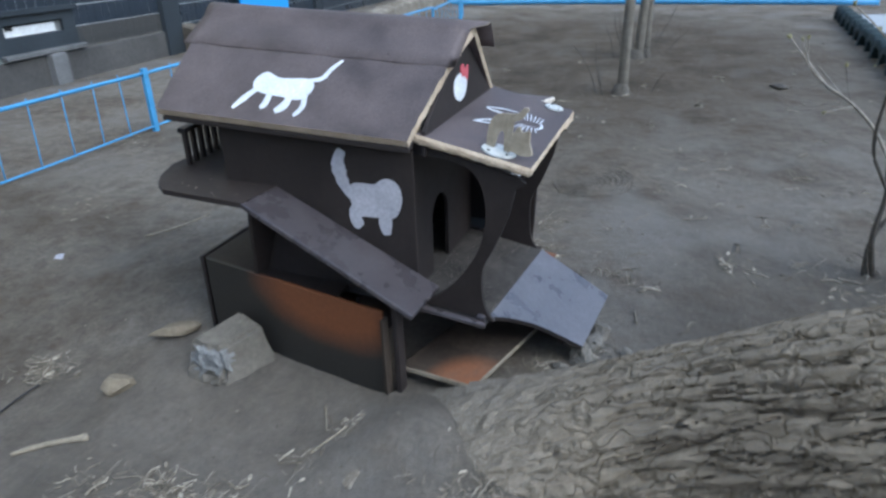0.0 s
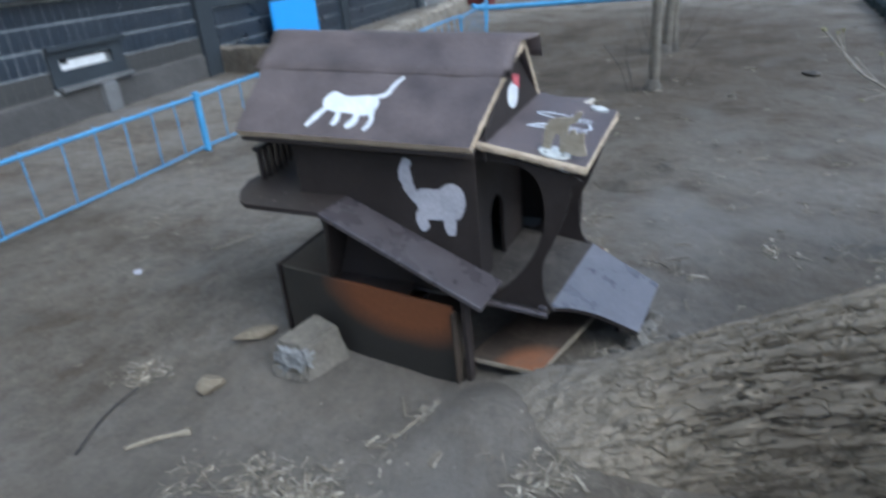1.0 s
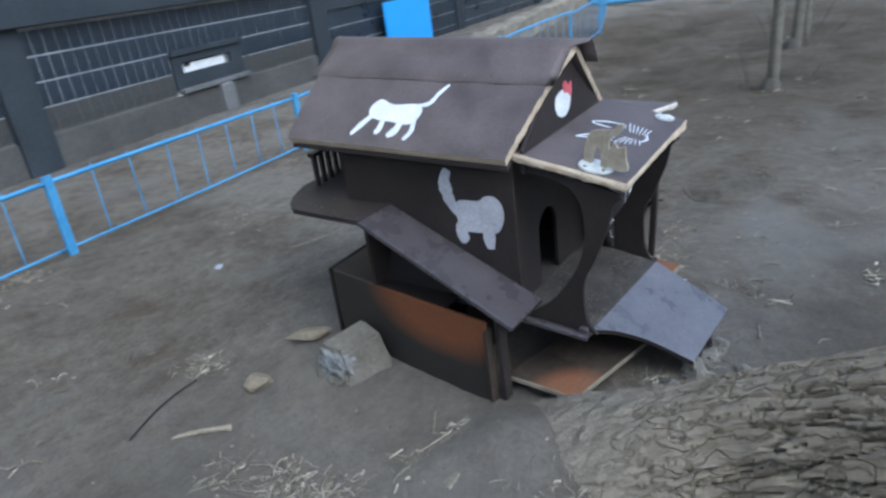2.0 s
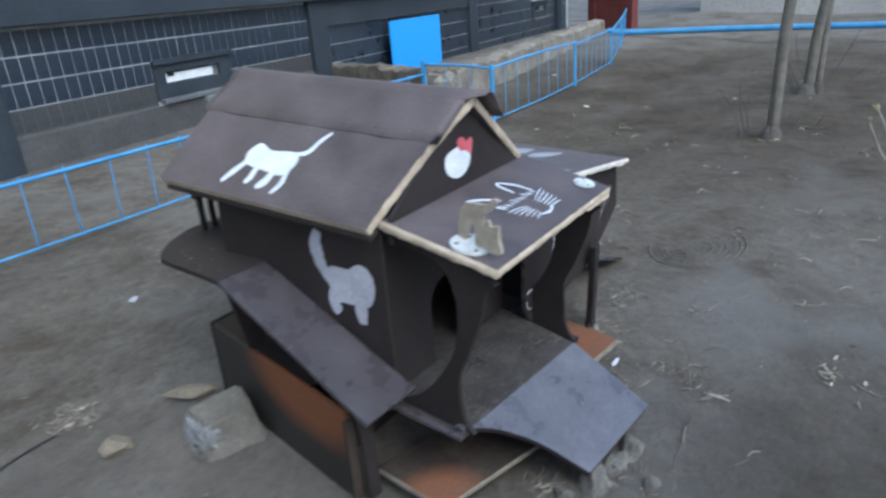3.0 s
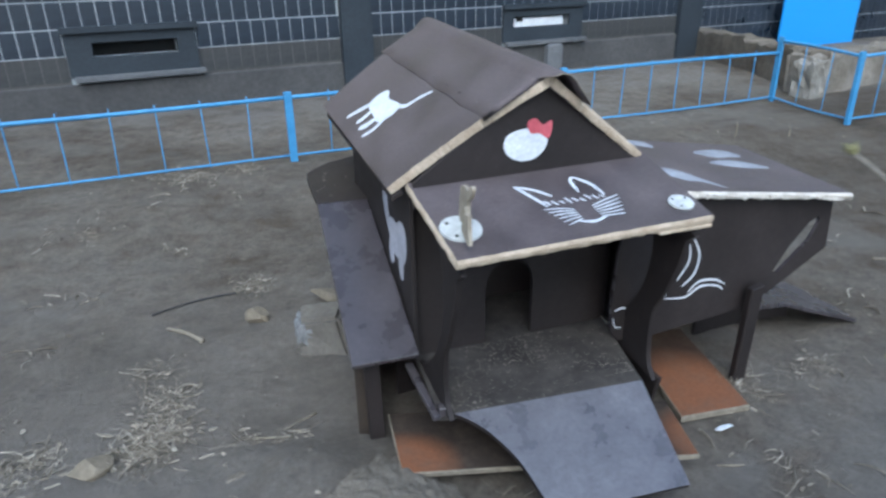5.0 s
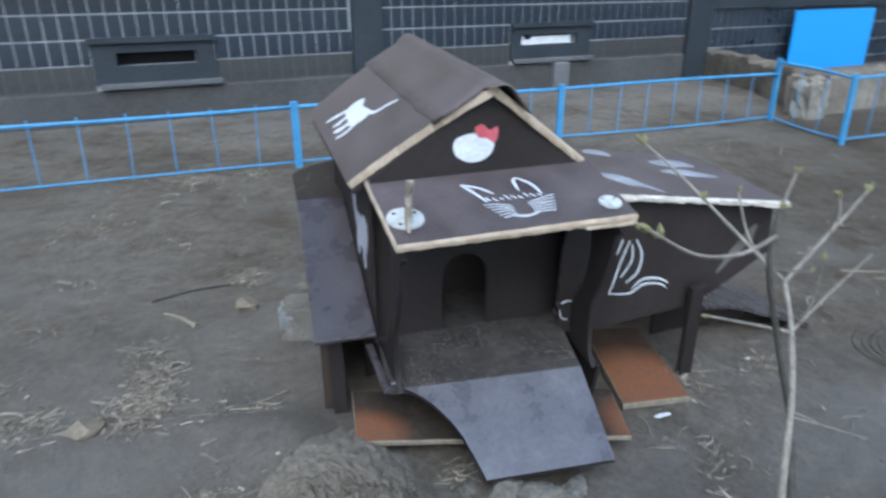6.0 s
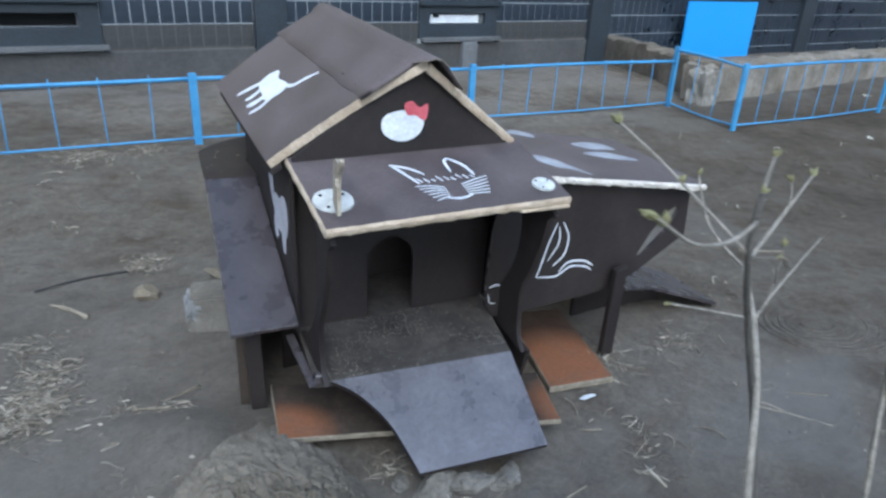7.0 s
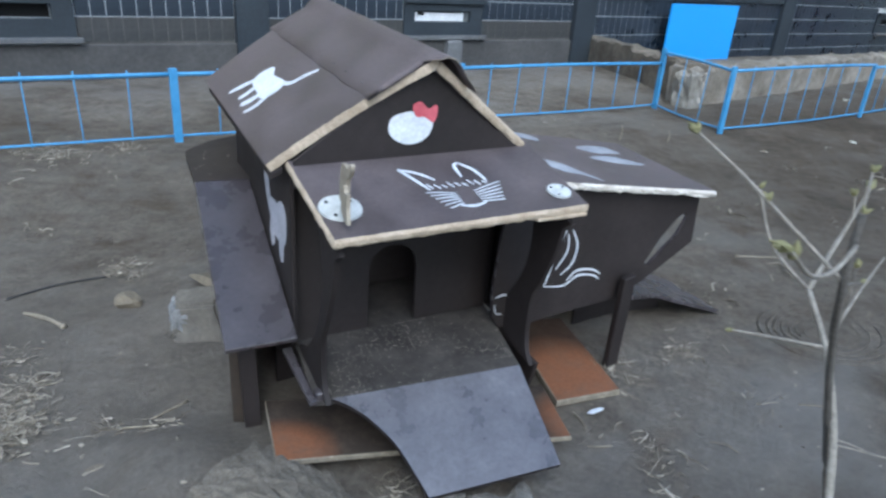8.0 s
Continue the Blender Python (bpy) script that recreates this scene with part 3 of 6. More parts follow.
# ---- low fence ----
def build_fence(posts, tops, group):
    for (a, b), h in zip(zip(posts, posts[1:]), tops):
        root = thing("fence_section", "low fence of blue painted welded rods and flat posts", "fence", group)
        za, zb = ground_z(*a), ground_z(*b)
        A, B = Vector((*a, za)), Vector((*b, zb))
        d = (B - A).normalized()
        ang = math.atan2(d.y, d.x)
        part("post", box(-0.027, 0.027, -0.014, 0.014, -0.08, h + 0.02, 0.004), BLUE, root, at=Matrix.Translation(A) @ Matrix.Rotation(ang, 4, "Z"))
        up = Vector((0, 0, 1))
        sag = Vector((0, 0, 0.012 * math.sin(a[0] * 3)))
        part("top_rail", tube([A + up * (h - 0.02), (A + B) / 2 + up * (h - 0.02) + sag, B + up * (h - 0.02)], [0.014], 8), BLUE, root, smooth=True)
        part("bottom_rail", tube([A + up * 0.045, (A + B) / 2 + up * 0.04 - sag, B + up * 0.045], [0.009], 6), BLUE, root, smooth=True)
        n = max(2, round((B - A).length / 0.31))
        for i in range(1, n):
            p = A.lerp(B, i / n)
            lean = d * random.uniform(-0.02, 0.02)
            part("rod", tube([p + up * 0.03, p + up * (h * 0.5) + lean * 0.5, p + up * (h + 0.012) + lean], [0.005], 6, steps=2), BLUE, root, smooth=True)


build_fence([(-4.65, 3.18), (-2.30, 3.365), (0.06, 3.546), (2.40, 3.73), (4.84, 3.84)], [0.49] * 4, "blue fence")
build_fence([(4.84, 3.84), (4.82, 2.93), (7.3, 3.12), (9.4, 3.45), (11.8, 4.2), (14.2, 5.0)], [0.60, 0.60, 0.57, 0.55, 0.54], "blue fence")

# ---- the far end of the yard ----
bm = tube([(13.2, 5.0, 0.34), (13.5, 4.6, 0.26), (13.6, 2.0, 0.27), (13.3, -3.5, 0.27)], [0.06], 8)
single("blue_pipe", bm, BLUE, "pale blue painted pipe lying low across the yard", "pipe", smooth=True)
root = thing("entrance", "maroon entrance door under a dark porch", "door", kind="structure", at=pose(15.6, 5.9, 0.1, 0, 0, 70))
part("door_leaf", box(-0.5, 0.5, -0.03, 0.03, 0, 2.05, 0.01), MAROON, root)
part("door_frame", box(-0.72, -0.5, -0.12, 0.1, 0, 2.15, 0.01), MAROON, root)
part("door_frame", box(0.5, 0.72, -0.12, 0.1, 0, 2.15, 0.01), MAROON, root)
part("canopy", box(-1.1, 1.1, -1.0, 0.1, 2.2, 2.36, 0.01), DARK_PLASTER, root)
bm = box(21.0, 22.0, -30, 5.2, -0.5, 9, 0.02)
single("wall_east", bm, FAR_WALL, "beige rendered wall of the next house", "wall", kind="structure")
# added wall out of view, blocks sky light from the west horizon
bm = box(-13.0, -12.0, -30, 3.2, -0.5, 4.5, 0.02)
single("shade_wall_west", bm, FAR_WALL, "added unseen beige wall that holds off low western sky light", "wall", kind="structure")
bm = slab([(5.2, -2.65, 0.03), (13.5, -3.1, 0.03), (13.5, -5.6, 0.03), (5.2, -5.2, 0.03)], (0, 0, -0.2), 0.01)
single("path", bm, PAVING, "pale blue-grey asphalt path", "path", kind="structure")


def half_tyre():
    bm = bmesh.new()
    n, r, w = 16, 0.29, 0.09
    prof = [(-w, -0.10), (-w, -0.02), (-w * 0.7, 0.0), (w * 0.7, 0.0), (w, -0.02), (w, -0.10)]
    rows = []
    for i in range(n + 1):
        a = math.pi * i / n
        rows.append([bm.verts.new(((r + q) * math.cos(a), p, (r + q) * math.sin(a) - 0.03)) for p, q in prof])
    for a, b in zip(rows, rows[1:]):
        for j in range(5):
            bm.faces.new((a[j], a[j + 1], b[j + 1], b[j]))
    return bm


tyre = single("half_tyre", half_tyre(), RUBBER, "black half-buried tyre edging the path", "tyre", "tyre edging", smooth=True, at=pose(5.5, -2.45, 0, 0, 0, -3))
for i in range(1, 13):
    x, y = 5.5 + 0.6 * i, -2.45 - 0.031 * i
    copy_thing(tyre, pose(x, y, ground_z(x, y) + 0.02, 0, 0, random.uniform(-9, 5)))

# ---- the animals' shelter ----
SLOPE = 0.0577           # the floors run up towards the back with the ground
shelter = thing("pet_shelter", "brown painted plywood pet shelter with gabled roof, porch and ramps", "pet house")


def S(x, y, z):
    return (x, y, z + SLOPE * y)


def P(points):
    return [S(*p) for p in points]


RX, RZ, EX, EZ = 0.395, 1.154, -0.067, 0.862       # ridge and left eave
QX, QZ = 0.745, 0.885                              # right eave
GR = (RZ - EZ) / (RX - EX)
NL = Vector((-GR, 0, 1)).normalized()
GQ = (RZ - QZ) / (QX - RX)
NQ = Vector((GQ, 0, 1)).normalized()


def on_left_roof(u, v, w):
    """u along the ridge (y), v across (x); the old board is slightly bowed."""
    f = (v - EX) / (RX - EX)
    return Vector(S(v, u, EZ + (v - EX) * GR + 0.048 * f * (1 - f))) + NL * w


def bowed_board(rim, place, th, seed=1):
    """A thin board bent across its width: strips between its front and back edges, with torn sides."""
    n = len(rim) // 2
    front, back = rim[:n], list(reversed(rim[n:]))
    bm = bmesh.new()
    o = Vector((seed * 3.7, seed, 0))
    def wander(p, k):
        return 0.004 * noise.noise(p * 35 + o + Vector((0, 0, k))) + 0.002 * noise.noise(p * 110 + o)
    cols = 40 * (n - 1)
    fr = [Vector((*front[0], 0)).lerp(Vector((*front[-1], 0)), i / cols) for i in range(cols + 1)]
    bk = [Vector((*back[0], 0)).lerp(Vector((*back[-1], 0)), i / cols) for i in range(cols + 1)]
    rows = []
    for a, b in zip(fr, bk):
        row = []
        for u, lev in ((0, 0), (0.25, 0), (0.5, 0), (0.75, 0), (1, 0), (1, 1), (0.5, 1), (0, 1)):
            p = a.lerp(b, u)
            y = p.x + (wander(p, lev) if u in (0, 1) else 0)
            row.append(bm.verts.new(place(y, p.y, -th * lev * (1 + 9 * wander(p, 5)))))
        rows.append(row)
    for r, q in zip(rows, rows[1:]):
        for j in range(8):
            bm.faces.new((r[j], r[(j + 1) % 8], q[(j + 1) % 8], q[j])).material_index = 1 if j in (4, 7) else 0
    for r in (rows[0], list(reversed(rows[-1]))):
        bm.faces.new(r).material_index = 1
    return tri(bm)


def build_roof():
    th = 0.026
    cut = [0.0, 0.17, 0.33, 0.5, 0.67, 0.84, 1.0]
    rim = [(0.372 - 0.072 * f, EX + (RX - EX) * f) for f in cut] + [(1.313 + 0.047 * f, EX + (RX - EX) * f) for f in reversed(cut)]
    bm = bowed_board(rim, on_left_roof, th)
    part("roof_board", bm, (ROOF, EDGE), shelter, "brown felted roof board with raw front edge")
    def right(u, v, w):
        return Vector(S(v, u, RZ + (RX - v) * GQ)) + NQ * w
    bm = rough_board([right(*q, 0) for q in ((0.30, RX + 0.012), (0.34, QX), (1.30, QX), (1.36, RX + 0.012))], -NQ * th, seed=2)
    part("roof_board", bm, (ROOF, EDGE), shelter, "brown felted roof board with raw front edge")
    # felt strip bent over the ridge
    bm = bmesh.new()
    prof = [(v, on_left_roof(0, v, 0.004).z) for v in (0.20, 0.25, 0.30, 0.34)]
    prof += [(0.358, RZ - 0.006), (0.378, RZ + 0.010), (0.400, RZ + 0.016), (0.424, RZ + 0.010), (0.446, RZ - 0.010), (0.466, RZ - 0.038), (0.50, RZ - 0.080)]
    sheets = []
    for drop in (0.0, 0.003):
        rows = []
        for k, y in enumerate(np.linspace(0.268, 1.372, 30)):
            fr = 0.010 * noise.noise(Vector((y * 9, 0, 0)))
            row = []
            for j, (x, z) in enumerate(prof):
                curl = 0.022 * max(0, 1 - abs(x - RX) * 6) if k == 0 else 0
                w = 0.0020 * noise.noise(Vector((x * 14, y * 6, 2)))
                front = y - curl
                if k == 0 and x < RX - 0.03:
                    front = 0.304 + (RX - x) * 0.156
                row.append(bm.verts.new(S(x + (fr if j in (0, len(prof) - 1) else 0), front, z + w - drop)))
            rows.append(row)
        sheets.append(rows)
        for a, c in zip(rows, rows[1:]):
            for j in range(len(prof) - 1):
                bm.faces.new((a[j], a[j + 1], c[j + 1], c[j]))
    top, low = sheets
    rim = [r[0] for r in top], [r[-1] for r in top], top[0], top[-1]
    rim2 = [r[0] for r in low], [r[-1] for r in low], low[0], low[-1]
    for n, (a, c) in enumerate(zip(rim, rim2)):
        for k in range(len(a) - 1):
            bm.faces.new((a[k], a[k + 1], c[k + 1], c[k])).material_index = 1 if n == 2 else 0
    part("ridge_felt", bm, (ROOF, DULL_WOOD), shelter, "brown felt strip bent over the ridge", smooth=True)
    for y in (0.42, 0.55, 0.66, 0.78):
        bm = bmesh.new()
        bmesh.ops.create_cone(bm, cap_ends=True, segments=8, radius1=0.004, radius2=0.003, depth=0.003, matrix=Matrix.Translation(on_left_roof(y, 0.225, 0.008)))
        part("nail_head", bm, RAMP, shelter)
    # eave lath and gable
    bm = slab(P([(EX + 0.012, 0.37, EZ - 0.026), (EX + 0.045, 0.37, EZ - 0.01), (EX + 0.045, 1.30, EZ - 0.01), (EX + 0.012, 1.30, EZ - 0.026)]), (0, 0, -0.016), 0.002)
    part("eave_lath", bm, (PAINT, PAINT), shelter)
    bm = slab(P([(0.0, 0.338, 0.80), (0.73, 0.338, 0.80), (0.73, 0.338, 0.868), (RX, 0.338, RZ - 0.03), (0.2, 0.338, 1.015), (0.0, 0.338, 0.878)]), (0, 0.014, 0), 0.002, 0)
    part("gable", bm, PAINT, shelter, "dark brown triangular gable board")
    bm = slab(P([(0.016, 1.10, 0.62), (0.71, 1.10, 0.62), (0.71, 1.10, 0.852), (RX, 1.10, RZ - 0.03), (0.016, 1.10, 0.84)]), (0, 0.014, 0), 0.002, 0)
    part("back_wall", bm, PAINT, shelter)
    bm = slab(P([(0.016, 0.985, 0.275), (0.71, 0.985, 0.275), (0.71, 1.045, 0.60), (0.016, 1.045, 0.60)]), (0, 0.014, 0), 0.002, 0)
    part("rear_partition", bm, PAINT, shelter)
    bm = slab(P([(0.016, 1.05, 0.60), (0.71, 1.05, 0.60), (0.71, 1.10, 0.60), (0.016, 1.10, 0.60)]), (0, 0, 0.014), 0.002, 0)
    part("upper_floor", bm, PAINT, shelter)
    # added board behind the doorway, stops leaking light and keeps the inside dark
    bm = slab(P([(0.016, 0.66, 0.275), (0.709, 0.66, 0.275), (0.709, 0.66, 0.84), (0.016, 0.66, 0.84)]), (0, 0.012, 0), 0.002, 0)
    part("doorway_light_block", bm, PAINT, shelter)


build_roof()


def on_left_wall(u, v, w):
    return Vector(S(-w, u, v))


def on_gable(u, v, w):
    return Vector(S(u + 0.010, 0.338 - w, v + 0.022))


def arch_wall(x0, x1, z0, z1, a0, a1, zt, y, th, name, label):
    """A board with a round-headed doorway cut through it."""
    r = (a1 - a0) / 2
    arc = [((a0 + a1) / 2 + r * math.cos(math.pi * k / 10), zt - r + r * math.sin(math.pi * k / 10)) for k in range(11)]
    line = [(x0, z0), (x0, z1), (x1, z1), (x1, z0), (a1, z0)] + arc + [(a0, z0)]
    bm = slab(P([(x, y, z) for x, z in line]), (0, th, 0), 0, 0)
    tri(bm)
    part(name, bm, PAINT, shelter, label)


def build_body():
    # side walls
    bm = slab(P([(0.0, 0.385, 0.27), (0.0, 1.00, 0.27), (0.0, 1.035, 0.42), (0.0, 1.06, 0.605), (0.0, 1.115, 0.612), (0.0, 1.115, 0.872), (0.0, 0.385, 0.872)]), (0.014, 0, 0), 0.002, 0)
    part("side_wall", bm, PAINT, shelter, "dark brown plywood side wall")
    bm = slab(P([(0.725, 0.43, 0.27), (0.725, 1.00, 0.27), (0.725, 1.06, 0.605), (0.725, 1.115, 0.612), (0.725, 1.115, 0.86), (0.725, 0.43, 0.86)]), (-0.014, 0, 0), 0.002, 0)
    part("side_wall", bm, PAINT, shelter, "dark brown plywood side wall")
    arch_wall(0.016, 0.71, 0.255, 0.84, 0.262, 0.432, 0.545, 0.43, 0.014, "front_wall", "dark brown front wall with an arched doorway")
    # floor, running through under the porch
    bm = slab(P([(-0.004, 0.155, 0.232), (0.655, 0.088, 0.236), (0.715, 0.42, 0.255), (0.715, 0.98, 0.26), (0.016, 0.98, 0.26), (0.016, 0.42, 0.255)]), (0, 0, -0.018), 0.002, 0)
    part("porch_floor", bm, FLOOR, shelter, "dusty brown porch floor with scattered grit")
    bm = slab(P([(-0.034, 0.385, 0.270), (-0.008, 0.385, 0.270), (0.0, 0.145, 0.246), (-0.022, 0.140, 0.246)]), (0, 0, -0.016), 0.003, 0)
    part("floor_batten", bm, RAMP, shelter)
    bm = slab(P([(0.0, 0.150, 0.262), (0.028, 0.146, 0.262), (0.030, 0.175, 0.262), (0.002, 0.18, 0.262)]), (0, 0, -0.028), 0.003, 0)
    part("batten_block", bm, RAMP, shelter)
    # porch pillars sawn in concave curves
    back = [(0.40, 0.262), (0.345, 0.285), (0.297, 0.322), (0.248, 0.377), (0.205, 0.440), (0.174, 0.500), (0.155, 0.570), (0.150, 0.655), (0.175, 0.745), (0.25, 0.79), (0.40, 0.80)]
    front = [(0.40, 0.835), (0.045, 0.765), (0.055, 0.72), (0.073, 0.640), (0.105, 0.555), (0.126, 0.505), (0.156, 0.445), (0.165, 0.390), (0.162, 0.325), (0.148, 0.275), (0.118, 0.240)]
    for x, dx in ((0.018, 0.016), (0.712, 0.016)):
        line = smooth_path([(x, y, z) for y, z in back], 3) + smooth_path([(x, y, z) for y, z in front], 3)
        if x > 0.5:
            line = [Vector((p.x, p.y + (0.045 if k < len(line) * 0.5 and p.y < 0.39 else 0.0), p.z - (0.035 if p.z < 0.33 else 0))) for k, p in enumerate(line)]
        bm = slab(P([tuple(p) for p in line]), (dx, 0, 0), 0, 0)
        tri(bm)
        part("porch_pillar", bm, PAINT, shelter, "dark brown pillar sawn in a concave curve")
    # porch roof
    bm = rough_board([(0.0, 0.0, 0.806), (0.752, 0.006, 0.815), (0.765, 0.36, 0.902), (-0.010, 0.37, 0.892)], (0, 0.006, -0.027), jag=0.0022, seed=3)
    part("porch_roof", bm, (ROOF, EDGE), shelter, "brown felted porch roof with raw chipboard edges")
    bm = rough_board([(0.585, 0.010, 0.790), (0.752, 0.009, 0.790), (0.752, 0.034, 0.794), (0.585, 0.034, 0.794)], (0, 0.002, -0.013), jag=0.003, seed=6)
    part("edge_splinter", bm, (EDGE, EDGE), shelter, "torn chipboard splinter under the porch corner")


build_body()


def on_porch_roof(u, v, w):
    """u across the front, v from the front edge back."""
    return Vector((u, v, 0.8065 + 0.0125 * u + v * 0.238)) + Vector((0, -0.23, 0.97)) * w


def build_ramps():
    # front ramp with a hollow sawn into its left side
    a, b = (0.043, 0.150, 0.243), (0.652, 0.093, 0.246)
    c, d = (0.632, -0.195, 0.083), (0.216, -0.172, 0.105)
    hollow = smooth_path([d, (0.200, -0.10, 0.141), (0.176, -0.015, 0.180), (0.125, 0.075, 0.214), (0.075, 0.128, 0.234), a], 4)
    line = [Vector(b), Vector(c)] + hollow
    nrm = (Vector(b) - Vector(a)).cross(Vector(c) - Vector(a)).normalized()
    line = [p - nrm * (p - Vector(a)).dot(nrm) for p in line]
    bm = slab(line, (0, 0.006, -0.016), 0, 1)
    tri(bm)
    part("front_ramp", bm, (FRONT_RAMP, PAINT), shelter, "worn ramp with a sawn hollow side, sky sheen in its grey colour")
    bm = slab([(0.36, -0.075, 0.112), (0.56, -0.085, 0.106), (0.56, -0.07, -0.05), (0.36, -0.06, -0.05)], (0, 0.016, 0), 0.002, 0)
    part("under_ramp_board", bm, PAINT, shelter)
    # side ramp, landing and railing
    bm = slab([(-0.214, 0.318, 0.364), (-0.008, 0.303, 0.370), (-0.002, 0.905, 0.672), (-0.182, 0.928, 0.668)], (0, 0.008, -0.018), 0.003, 0)
    part("side_ramp", bm, RAMP, shelter, "long worn brown side ramp")
    line = [(0.0, 0.905, 0.672), (-0.182, 0.928, 0.669), (-0.172, 1.18, 0.678), (-0.165, 1.262, 0.680), (-0.125, 1.315, 0.684), (-0.06, 1.36, 0.690), (0.05, 1.40, 0.696), (0.60, 1.42, 0.70), (0.60, 1.118, 0.678), (-0.004, 1.118, 0.676)]
    bm = slab(line, (0, 0, -0.018), 0, 0)
    tri(bm)
    part("landing", bm, PAINT, shelter, "brown landing board with a rounded corner")
    bm = slab([(-0.172, 0.905, 0.632), (-0.015, 0.88, 0.632), (-0.012, 0.99, 0.33), (-0.06, 1.0, 0.33)], (0, 0.014, 0), 0.002, 0)
    part("ramp_bracket", bm, PAINT, shelter)
    part("balcony_post", box(0.596, 0.614, 1.36, 1.385, 0.68, 0.93, 0.002), PAINT, shelter)
    part("balcony_post", box(0.62, 0.65, 1.20, 1.23, 0.05, 0.68, 0.002), PAINT, shelter)
    part("ramp_leg", slab([(-0.165, 0.40, 0.372), (-0.115, 0.40, 0.372), (-0.105, 0.40, -0.02), (-0.155, 0.40, -0.02)], (0, 0.018, 0), 0.002, 0), PAINT, shelter)
    rail = part("railing", slab([(0.065, 1.325, 0.832), (0.64, 1.405, 0.846), (0.64, 1.44, 0.846), (0.065, 1.36, 0.832)], (0, 0, -0.018), 0.002, 0), PAINT, shelter, "dark railing on the landing")
    for i in range(11):
        x, y = 0.085 + 0.05 * i, 1.345 + 0.0075 * i
        part("baluster", box(x - 0.009, x + 0.009, y - 0.008, y + 0.008, 0.685, 0.816, 0.002), PAINT, rail)


build_ramps()


def build_base():
    # lower storey: sprayed side panel standing slightly askew
    a, b = Vector((-0.172, 0.450, 0)), Vector((-0.022, 1.265, 0))
    d = (a - b).normalized()
    m = Matrix.Translation(b) @ Matrix.Rotation(math.atan2(d.y, d.x), 4, "Z")
    ln = (a - b).length
    bm = slab([(0, 0, 0.04), (ln, 0, -0.03), (ln, 0, 0.33), (0, 0, 0.350)], (0, 0.016, 0), 0.002, 0)
    part("base_panel", bm, SPRAYED, shelter, "dark base panel sprayed with a rounded orange field", at=m)
    bm = slab([(ln + 0.001, -0.012, -0.03), (ln + 0.012, -0.012, -0.03), (ln + 0.012, 0.020, -0.03), (ln + 0.001, 0.020, -0.03)], (0, 0, 0.34), 0.003, 0)
    part("corner_batten", bm, OLD_WOOD, shelter, "bare brown wood corner batten", at=m)
    bm = slab([(-0.012, 1.285, 0.03), (0.70, 1.285, 0.03), (0.70, 1.285, 0.360), (-0.012, 1.285, 0.350)], (0, 0.016, 0), 0.002, 0)
    part("base_back", bm, PAINT, shelter)
    bm = slab([(0.70, 0.46, -0.03), (0.70, 1.28, 0.03), (0.70, 1.28, 0.32), (0.70, 0.46, 0.25)], (0.016, 0, 0), 0.002, 0)
    part("base_panel", bm, PAINT, shelter)
    bm = slab([(0.0, 0.62, -0.02), (0.70, 0.62, -0.02), (0.70, 0.62, 0.27), (0.0, 0.62, 0.27)], (0, 0.016, 0), 0.002, 0)
    part("inner_partition", bm, PAINT, shelter)
    bm = slab([(-0.004, 1.28, 0.348), (0.70, 1.28, 0.352), (0.70, 0.98, 0.345), (0.02, 0.98, 0.337), (0.016, 0.66, 0.322), (-0.108, 0.66, 0.322)], (0, 0, -0.012), 0, 0)
    part("base_top", tri(bm), PAINT, shelter)


build_base()


def ax_roof(x, y, w=0.0):
    return Vector((x, y, 0.800 - 0.137 * (x - 0.80) + 0.05 * (y - 0.25) + w))


def on_annex_front(u, v, w):
    return Vector((u, 0.292 - w, v))


